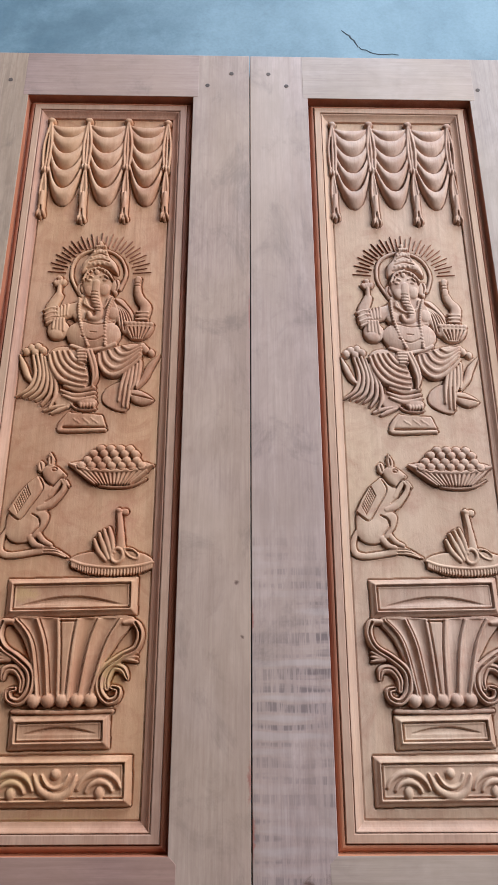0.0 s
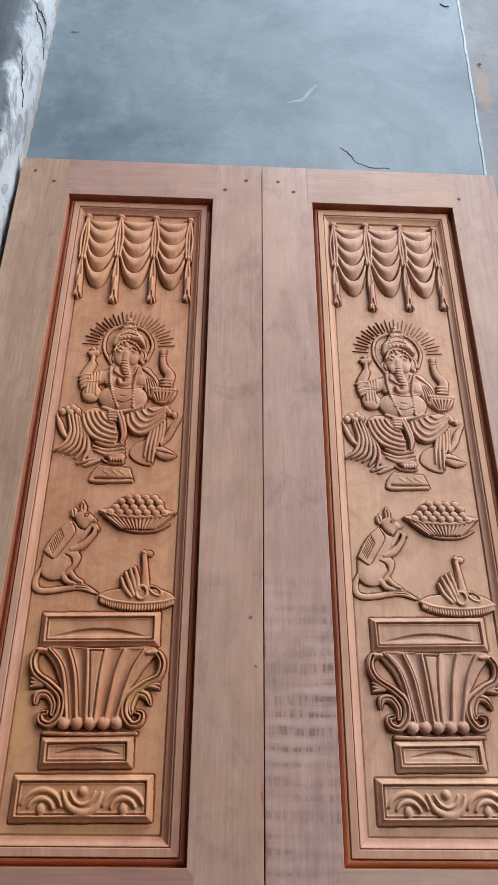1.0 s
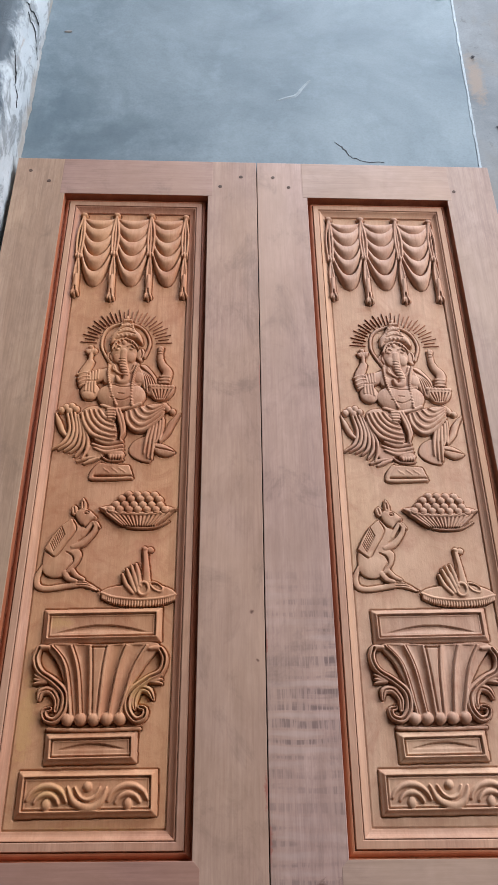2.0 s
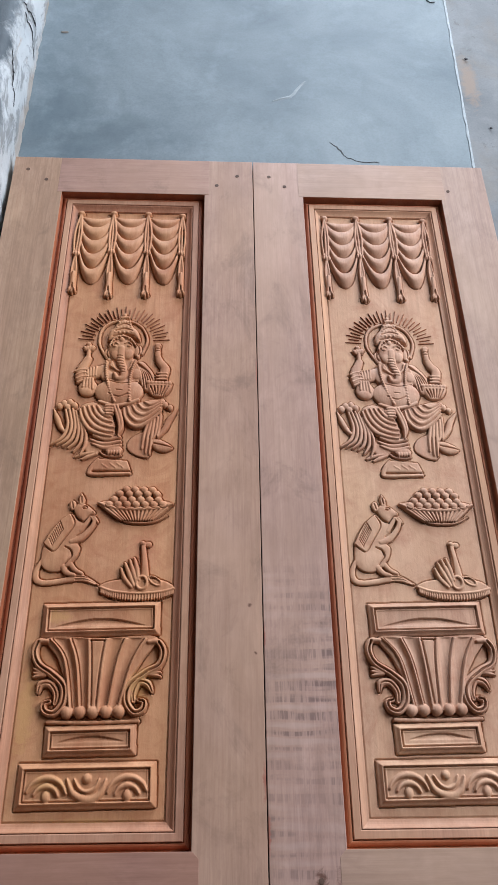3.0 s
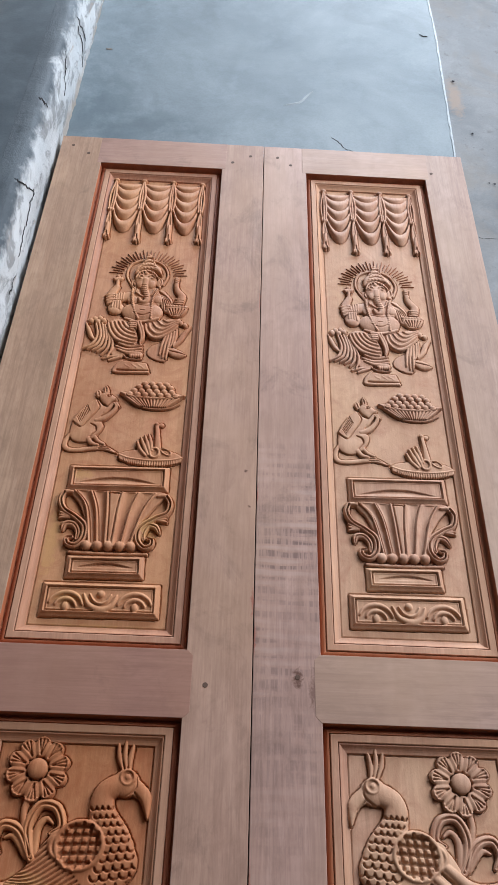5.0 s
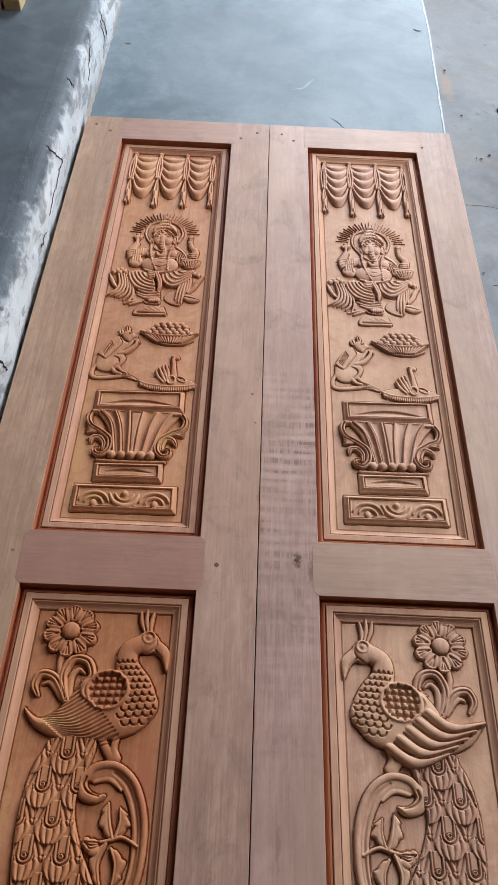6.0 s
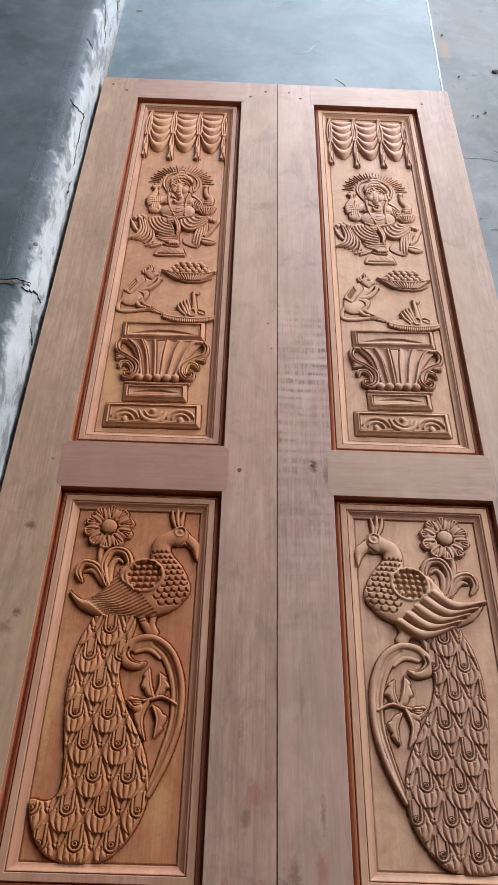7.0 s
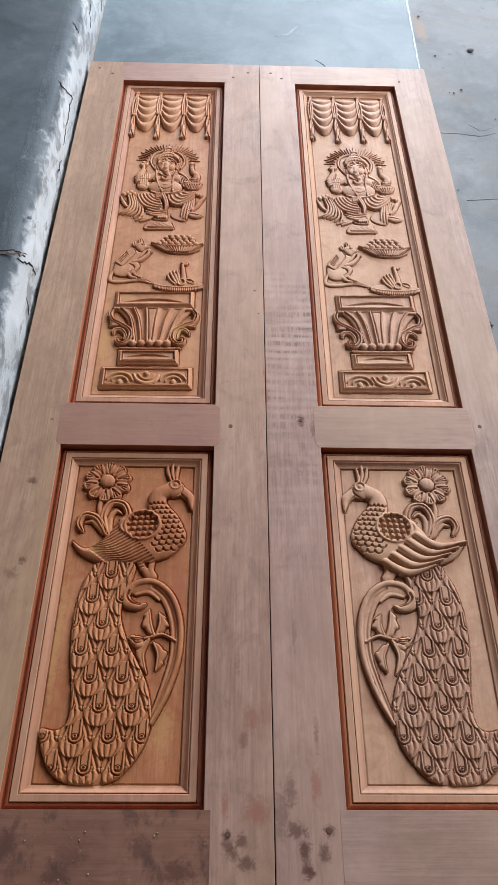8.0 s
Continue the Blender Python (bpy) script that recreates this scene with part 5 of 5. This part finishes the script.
def screed_edge():
    """The arris along the screed's free edge; its bright catch of light is painted on."""
    rng = random.Random(9)
    bm = bmesh.new()
    rows = []
    for k in range(250):
        y = -0.2 + k * 0.02
        x = 0.500 + 0.024 * max(0.0, min(1.0, y / 0.7))
        w = 0.0016 + rng.uniform(-0.0012, 0.002)
        rows.append([bm.verts.new((x - w, y, SLAB + 0.0012)), bm.verts.new((x + 0.0035, y, SLAB + 0.0008)), bm.verts.new((x + 0.0046, y, SLAB - 0.004)), bm.verts.new((x + 0.0052 + rng.uniform(0, 0.002), y, 0.001))])
    for a, b in zip(rows, rows[1:]):
        for i in range(3):
            bm.faces.new((a[i], a[i + 1], b[i + 1], b[i]))
    bmesh.ops.recalc_face_normals(bm, faces=bm.faces)
    return part("edge", bm, LIT_EDGE, SCREED_OB, "edge of the screed, coloured pale for the light it catches")


screed_edge()


NOSE = [(-0.005, -0.002), (-0.004, 0.02), (-0.006, 0.05), (-0.004, 0.08), (-0.002, 0.11), (-0.003, 0.135), (-0.005, 0.155), (-0.007, 0.174), (-0.011, 0.187), (-0.017, 0.1965), (-0.026, 0.2015), (-0.042, 0.2038), (-0.060, 0.2044)]


def face_row(y):
    """The rough face's section at y, from the floor up over the nose."""
    row = []
    for i, (dx, z) in enumerate(NOSE):
        rough = 0.005 * noise.noise(Vector((y * 6, i * 0.45, 1.0))) + 0.004 * noise.noise(Vector((y * 27, i * 0.9, 5.0))) + 0.003 * noise.noise(Vector((y * 60, i * 1.7, 8.0)))
        row.append((-0.506 + dx + rough * (1 if i < 8 else 0.8 if i < 10 else 0.2), y, z + 0.004 * noise.noise(Vector((y * 9, i * 0.5, 7.0))) * (0 if i > 10 else 1)))
    return row


def face_crack(points, width, parent, seed, material=CRACK):
    """A crack in the platform's face, along (y, height) points."""
    bm = bmesh.new()
    rows = []
    line = wander(points, 9, 0.0032, seed)
    for k, (y, z) in enumerate(line):
        w = width * (0.35 + 0.65 * math.sin(math.pi * (k + 0.5) / len(line))) / 2
        row = []
        for dy, out in ((-w, 0.0006), (0, 0.002), (w, 0.0006)):
            sec = face_row(y + dy)
            x = np.interp(z, [p[2] for p in sec[:9]], [p[0] for p in sec[:9]])
            row.append(bm.verts.new((x + out, y + dy, z)))
        rows.append(row)
    for a, b in zip(rows, rows[1:]):
        bm.faces.new((a[0], a[1], b[1], b[0]))
        bm.faces.new((a[1], a[2], b[2], b[1]))
    bmesh.ops.recalc_face_normals(bm, faces=bm.faces)
    return part("crack", bm, material, parent)


def platform():
    """The raised platform: a dark cement top, a rounded nose and a rough whitewashed face."""
    root = tagged(new("platform"), "raised cement platform with a flaking whitewashed face", "platform", kind="structure")
    part("top", block(-3.3, -4.6, 0.0, -0.561, 5.0, STEP), PLATFORM, root, "dark blue-grey cement top")
    bm = bmesh.new()
    n = 660
    rows = [[bm.verts.new(p) for p in face_row(-4.0 + 8.9 * k / n)] for k in range(n + 1)]
    for a, b in zip(rows, rows[1:]):
        for i in range(len(a) - 1):
            bm.faces.new((a[i], b[i], b[i + 1], a[i + 1]))
    bmesh.ops.recalc_face_normals(bm, faces=bm.faces)
    part("face", bm, WHITEWASH, root, "rough flaking whitewashed face with cracks", smooth=True)
    return root


PLATFORM_OB = platform()


def wall(name, outline, depth, m, label, material=BOUNCE_WALL):
    ob = tagged(part(name, prism(outline, 0, depth), material), label, "wall", kind="structure")
    ob.matrix_world = m
    return ob


# An unseen shell added round the doors to block and tint the light.
def room():
    h = 3.3
    # walls stand upright: the outline's second axis is height
    up = Matrix.Rotation(radians(90), 4, "X")
    side = Matrix.Rotation(radians(90), 4, "Z") @ up
    wall("wall_south", [(-3.3, 0), (2.5, 0), (2.5, h), (-3.3, h)], 0.2, Matrix.Translation((0, -4.6, 0)) @ up, "unseen plain brown wall, added to shape the bounce light")
    wall("wall_west", [(-4.6, 0), (5.0, 0), (5.0, h), (-4.6, h)], 0.2, Matrix.Translation((-3.5, 0, 0)) @ side, "unseen plain brown wall, added to shape the bounce light")
    wall("wall_north", [(-3.3, 0), (-0.4, 0), (-0.4, 3.1), (2.4, 3.1), (2.4, 0), (2.5, 0), (2.5, h), (-3.3, h)], 0.2, Matrix.Translation((0, 5.2, 0)) @ up, "unseen brown wall with a wide open doorway, added to shape the light")
    wall("wall_east", [(-4.6, 0), (-0.9, 0), (-0.9, 3.0), (2.5, 3.0), (2.5, 0), (5.0, 0), (5.0, h), (-4.6, h)], 0.2, Matrix.Translation((2.5, 0, 0)) @ side, "unseen brown wall with a wide open doorway, added to shape the light")
    tagged(part("ceiling", block(-3.5, -4.8, h, 2.7, 5.2, h + 0.15), BOUNCE_CEILING), "unseen brown ceiling, added to darken and warm the bounce light", "ceiling", kind="structure")
    bm = bmesh.new()
    bmesh.ops.create_grid(bm, x_segments=2, y_segments=2, size=60)
    tagged(part("ground", bm, CONCRETE, at=(0, 0, -0.03)), "bare grey yard outside the workshop", "ground", kind="structure")


room()

# ------------------------------------------------------------------ the doors
UPPER, LOWER = (-0.1005, -1.303), (-1.405, -2.045)
END = -2.19
BEAD = [(0.0, 0.0195), (0.0004, 0.0022), (0.0022, 0.0014), (0.0032, 0.0040), (0.0050, 0.0066), (0.0072, 0.0084), (0.0092, 0.0090), (0.0100, 0.0088), (0.0104, 0.0058), (0.0114, 0.0058)]
FLAT = [(0.0114, 0.0058), (0.0118, 0.0100), (0.0126, 0.0108), (0.0218, 0.0106), (0.0228, 0.0100)]
COVE = [(0.0228, 0.0100), (0.0231, 0.0070), (0.0240, 0.0070), (0.0245, 0.0094), (0.0258, 0.0090), (0.0278, 0.0066), (0.0300, 0.0046), (0.0326, 0.0032), (0.0350, 0.0025), (0.0358, 0.0022), (0.0363, 0.0004), (0.0367, -0.0016)]
GROUND = FACE - 0.0205


def panel(name, leaf, cx, width, y1, y0, label, ground, mould, bead, cove):
    """A sunk panel: its board is the carving's ground, with a mitred moulding round it."""
    w = width / 2
    board = part(name, block(-w - 0.006, y0 - y1 - 0.006, -0.014, w + 0.006, 0.006, -0.0042), ground, leaf, label, at=(cx, y1, GROUND))
    part("bead", ring_sweep(-w, y0 - y1, w, 0.0, BEAD), bead, board, "deep red rounded bead")
    part("moulding", ring_sweep(-w, y0 - y1, w, 0.0, FLAT), mould, board, "flat pale moulding")
    part("cove", ring_sweep(-w, y0 - y1, w, 0.0, COVE), cove, board, "hollow inner slope of the moulding")
    return board


def rail_outline(x0, x1, y0, y1, lap, cut):
    return [(x0 - lap + cut, y0), (x1 + lap - cut, y0), (x1 + lap, y0 + cut), (x1 + lap, y1 - cut), (x1 + lap - cut, y1), (x0 - lap + cut, y1), (x0 - lap, y1 - cut), (x0 - lap, y0 + cut)]


def leaf_frame(label, x0, x1, o0, o1, sawn, rails, timber):
    """A leaf of the pair: two stiles, three rails, two sunk panels. All sizes are from the seam between the leaves."""
    leaf = tagged(new("carved_door_leaf"), label, "door", "pair of carved doors")
    leaf.location = (0, 0, SLAB)
    base, face = 0.0, FACE - SLAB
    outer = WOOD_SAWN if sawn else WOOD_TAN
    part("stile", block(x0, END, base, o0, 0.0, face, 0.0009), outer, leaf)
    part("stile", block(o1, END, base, x1, 0.0, face, 0.0009), WOOD_STILE_GREY if sawn else WOOD_STILE, leaf)
    thin = face + 0.0003
    part("top_rail", prism(rail_outline(o0, o1, UPPER[0], -0.0005, 0.009, 0.001), base + 0.002, thin, 0.0005), rails[0], leaf)
    part("lock_rail", prism(rail_outline(o0, o1, LOWER[0], UPPER[1], 0.010, 0.0085), base + 0.002, thin, 0.0005), rails[1], leaf)
    part("bottom_rail", prism(rail_outline(o0, o1, END + 0.0005, LOWER[1], 0.010, 0.001), base + 0.002, thin, 0.0005), rails[2], leaf)
    c, w = (o0 + o1) / 2, o1 - o0
    up = panel("upper_panel", leaf, c, w, UPPER[0], UPPER[1], "carved panel with drapery, seated figure and urn", *timber)
    low = panel("lower_panel", leaf, c, w, LOWER[0], LOWER[1], "carved panel with a long-tailed peacock", *timber)
    for p in (up, low):
        p.location.z = GROUND - SLAB
    return leaf, up, low


LEFT = leaf_frame("reddish carved wooden door leaf lying beside the platform", -0.500, -0.0008, -0.394, -0.101, False, (WOOD_RAIL_ROSE, WOOD_RAIL, WOOD_DIRTY), (WOOD_PANEL, WOOD_MOULD, WOOD_BEAD, WOOD_COVE))
RIGHT = leaf_frame("paler carved wooden door leaf with saw marks on its stile", 0.0008, 0.496, 0.104, 0.396, True, (WOOD_RAIL_PALE, WOOD_RAIL_PALE, WOOD_RAIL_PALE), (WOOD_PANEL_PALE, WOOD_MOULD_PALE, WOOD_BEAD_PALE, WOOD_COVE_PALE))



def in_timber(ob, material):
    """Gives one object of a shared mesh its own timber."""
    ob.material_slots[0].link = "OBJECT"
    ob.material_slots[0].material = material
    return ob


UPPER_CARVINGS = [
    ("drapery", carve_drapery(), "hanging swags with tasselled cords"),
    ("temple_figure", carve_figure(), "seated elephant-headed figure in relief"),
    ("scroll", carve_scroll(), ""),
    ("mouse", carve_mouse(), "crouching mouse with a cloth on its back"),
    ("sweet_bowl", carve_sweet_bowl(), "fluted bowl heaped with round sweets"),
    ("fruit_plate", carve_fruit_plate(), "plate with bananas and a candle"),
    ("pedestal_block", carve_block([(-0.0865, -0.8645), (0.0915, -0.8605), (0.0925, -0.9135), (-0.0855, -0.9175)], ((-0.0655, -0.9015), (0.0075, -0.8885), (0.0715, -0.8995))), ""),
    ("urn", carve_urn(), "fluted urn with scrolls and beads"),
    ("plinth_block", carve_block([(-0.0645, -1.0425), (0.0645, -1.0395), (0.0665, -1.0825), (-0.0635, -1.0845)], ((-0.0455, -1.0655), (-0.0005, -1.0565), (0.0495, -1.0645))), ""),
    ("base_block", carve_base_block(), "framed block with fans and a crescent"),
]
DEPTH = {"temple_figure": 0.58, "mouse": 0.40, "scroll": 0.55, "fruit_plate": 0.5, "sweet_bowl": 0.6, "drapery": 0.72, "urn": 0.84, "pedestal_block": 0.86, "plinth_block": 0.86, "base_block": 0.84}
UPPER_GROUND = carved_ground("carved_ground", 0.293, UPPER[0] - UPPER[1], [r for _, r, _ in UPPER_CARVINGS])
for (_, up, _), timber in ((LEFT, WOOD_PANEL), (RIGHT, WOOD_PANEL_PALE)):
    in_timber(part("carved_ground", UPPER_GROUND, timber, up), timber)
for name, relief, label in UPPER_CARVINGS:
    me = relief.mesh(name, deep=DEPTH.get(name, 0.7))
    for (_, up, _), timber in ((LEFT, WOOD_PANEL), (RIGHT, WOOD_PANEL_PALE)):
        in_timber(part(name, me, timber, up, label), timber)

# The raised rays wear the darkened timber in place of shaded grooves.
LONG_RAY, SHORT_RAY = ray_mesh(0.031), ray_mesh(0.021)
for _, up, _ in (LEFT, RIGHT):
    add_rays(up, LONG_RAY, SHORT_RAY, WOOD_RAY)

TRAIN, BRANCH, FLOWER, LEAVES = carve_train(), carve_branch(), carve_flower(), [carve_leaf(0), carve_leaf(1)]
for (_, _, low), mirror, timber in ((LEFT, False, WOOD_PANEL_GOLD), (RIGHT, True, WOOD_PANEL_PALE)):
    bird = carve_peacock(mirror)
    part("carved_ground", carved_ground("carved_ground", 0.293, LOWER[0] - LOWER[1], [FLOWER, *LEAVES, TRAIN, BRANCH, bird], mirror), timber, low)
    part("flower", FLOWER.mesh("flower", mirror, 1, 0.75), timber, low, "ten-petalled flower")
    for leaf in LEAVES:
        part("leaf", leaf.mesh("leaf", mirror), timber, low)
    part("train", TRAIN.mesh("train", mirror, 0, 0.62), timber, low, "long train of eyed feathers")
    part("branch", BRANCH.mesh("branch", mirror, 1, 0.6), timber, low, "arched stem with bud and leaves")
    part("peacock", bird.mesh("peacock", mirror, 1, 0.62), timber, low, "peacock with scaled breast")


# ------------------------------------------------------------------ small things
def peg(leaf, at, r):
    """A dark wooden dowel end, just proud of the face."""
    bm = bmesh.new()
    bmesh.ops.create_cone(bm, cap_ends=True, segments=14, radius1=r, radius2=r * 0.8, depth=0.0022)
    ob = part("peg", bm, WOOD_PEG, leaf, at=(at[0], at[1], FACE - SLAB - 0.0006))
    ob.rotation_euler = (0, 0, at[0] * 9)


for q in ((-0.4700, -0.0370), (-0.4290, -0.0660), (-0.0760, -0.0730), (-0.0330, -0.0440), (-0.0700, -1.3560), (-0.0660, -2.0770)):
    peg(LEFT[0], q, 0.0048)
for q in ((0.0340, -0.0440), (0.0660, -0.0720), (0.4130, -0.0750), (0.0680, -1.3390), (0.0770, -2.0720), (0.4220, -1.3490)):
    peg(RIGHT[0], q, 0.0046)

FLOOR_OB = bpy.data.objects["floor"]


def ground_crack(parent, points, width, z, seed, jitter=0.003, material=CRACK):
    line = wander(points, 4, jitter, seed)
    n = len(line)
    widths = [width * (0.25 + 0.75 * math.sin(math.pi * (k + 0.4) / n)) for k in range(n)]
    return part("crack", strip(line, widths, z + 0.0022), material, parent)


ground_crack(SCREED_OB, [(0.1820, 0.1220), (0.2000, 0.1040), (0.2110, 0.0790)], 0.0062, SLAB - 0.0012, 1, 0.002, FISSURE)
ground_crack(SCREED_OB, [(0.2110, 0.0790), (0.2400, 0.0630), (0.2880, 0.0600)], 0.0036, SLAB - 0.0012, 2, 0.002, FISSURE)
ground_crack(SCREED_OB, [(0.4740, 0.6920), (0.4850, 0.6810), (0.4970, 0.6820)], 0.0035, SLAB, 3, 0.001)
ground_crack(SCREED_OB, [(0.0530, 0.2610), (0.0930, 0.2790), (0.1350, 0.3400)], 0.013, SLAB - 0.0012, 5, 0.003, SCRATCH)
ground_crack(SCREED_OB, [(-0.4650, 0.5040), (-0.4470, 0.5030)], 0.009, SLAB, 4, 0.001, CHIP)
ground_crack(FLOOR_OB, [(0.5300, -0.2150), (0.5820, -0.2180), (0.6440, -0.2270), (0.7330, -0.1950)], 0.0024, -0.0014, 6, 0.005, FISSURE)
ground_crack(FLOOR_OB, [(0.6240, -0.1700), (0.6520, -0.1980), (0.6880, -0.1850)], 0.0022, -0.0014, 16, 0.004, FISSURE)
ground_crack(FLOOR_OB, [(0.5560, -0.5280), (0.6400, -0.5200), (0.7610, -0.5140)], 0.002, -0.0014, 7, 0.0008, FISSURE)
ground_crack(PLATFORM_OB, [(-0.6190, -1.0220), (-0.5510, -1.0130), (-0.5160, -1.0140), (-0.4960, -1.0260)], 0.010, STEP + 0.0005, 8, 0.004, CHIP)
ground_crack(PLATFORM_OB, [(-0.6200, -1.0150), (-0.5520, -1.0080), (-0.5170, -1.0090), (-0.4940, -1.0220)], 0.003, STEP + 0.0018, 18, 0.003)

face_crack([(-0.3770, 0.2220), (-0.3380, 0.1810), (-0.3100, 0.1420)], 0.0054, PLATFORM_OB, 1)
face_crack([(-0.3100, 0.1420), (-0.3560, 0.1360), (-0.4070, 0.1230)], 0.0072, PLATFORM_OB, 2)
face_crack([(-0.4140, 0.1280), (-0.4430, 0.1240), (-0.4960, 0.1180)], 0.0036, PLATFORM_OB, 12)
face_crack([(-0.1010, 0.2370), (-0.0720, 0.2100), (-0.0510, 0.1810)], 0.0063, PLATFORM_OB, 3)
face_crack([(0.3810, 0.1810), (0.4130, 0.1270), (0.4330, 0.0870)], 0.0054, PLATFORM_OB, 4)
face_crack([(0.3770, 0.1550), (0.3780, 0.0950), (0.3550, 0.0540)], 0.0045, PLATFORM_OB, 5)
face_crack([(0.2090, 0.1740), (0.1620, 0.1570), (0.0940, 0.1240)], 0.0063, PLATFORM_OB, 6)
face_crack([(-1.0200, 0.2010), (-0.9800, 0.1450), (-0.9560, 0.0950)], 0.0063, PLATFORM_OB, 7)
face_crack([(-1.0510, 0.1200), (-1.0530, 0.0950), (-1.0630, 0.0770)], 0.0099, PLATFORM_OB, 9)
face_crack([(-0.5320, 0.0980), (-0.5930, 0.1040)], 0.0045, PLATFORM_OB, 11)


def stone(name, at, z, r, seed, label, material=PEBBLE):
    bm = bmesh.new()
    bmesh.ops.create_icosphere(bm, subdivisions=2, radius=r)
    for v in bm.verts:
        v.co *= 1 + 0.35 * noise.noise(v.co / r * 0.9 + Vector((seed, 0, 0)))
        v.co.z *= 0.42
    low = min(v.co.z for v in bm.verts)
    return tagged(part(name, bm, material, at=(at[0], at[1], z - low - r * 0.25)), label, "stone")


stone("pebble", (0.7020, 0.2610), 0.002, 0.011, 1, "dark angular pebble on the concrete floor")
for k, q in enumerate(((0.5920, 0.0040), (0.6060, 0.0010), (0.6320, 0.0210), (0.7080, -0.1370), (0.5800, 0.2230), (0.5600, 0.4870), (0.5310, -0.9880), (0.5340, -0.9970), (0.5220, -1.0160), (0.5390, -0.4870))):
    stone("pebble", q, 0.002, 0.0024 + 0.001 * ((k * 7) % 3), k + 2, "tiny dark grit stone on the concrete floor")["group"] = "grit on the floor"
stone("stone_chip", (-0.5110, -0.8930), STEP - 0.004, 0.006, 31, "broken pale render chip on the platform's edge", SCRATCH)


def sawdust():
    """Scattered pale crumbs over the lower end of the doors."""
    rng = random.Random(12)
    bm = bmesh.new()
    for k in range(36):
        x, y = rng.gauss(-0.22, 0.09), rng.uniform(-2.14, -2.02)
        if not -0.45 < x < -0.01 or (y > LOWER[1] and -0.388 < x < -0.106):
            continue
        r = rng.choice((0.0003, 0.0004, 0.0007))
        m = Matrix.Translation((x, y, FACE + 0.0012)) @ Matrix.Rotation(rng.uniform(0, 3), 4, "Z")
        bmesh.ops.create_cube(bm, size=2 * r, matrix=m)
    return tagged(part("sawdust", bm, DUST), "pale sawdust crumbs scattered on the bottom rail", "sawdust", kind="stuff")


sawdust()

tagged(part("board", block(-1.5, 0.268, STEP, -0.775, 0.42, STEP + 0.04, 0.003), BROWN_BOARD), "dark red-brown board lying on the platform", "board", "boards on the platform")
PALE_BOARD = wood("pale_yellow_board", (0.46, 0.36, 0.20), (0.36, 0.27, 0.14))
tagged(part("board", block(-0.768, 0.305, STEP, -0.72, 0.9, STEP + 0.03, 0.003), PALE_BOARD), "pale yellow batten lying beside a brown board", "board", "boards on the platform")
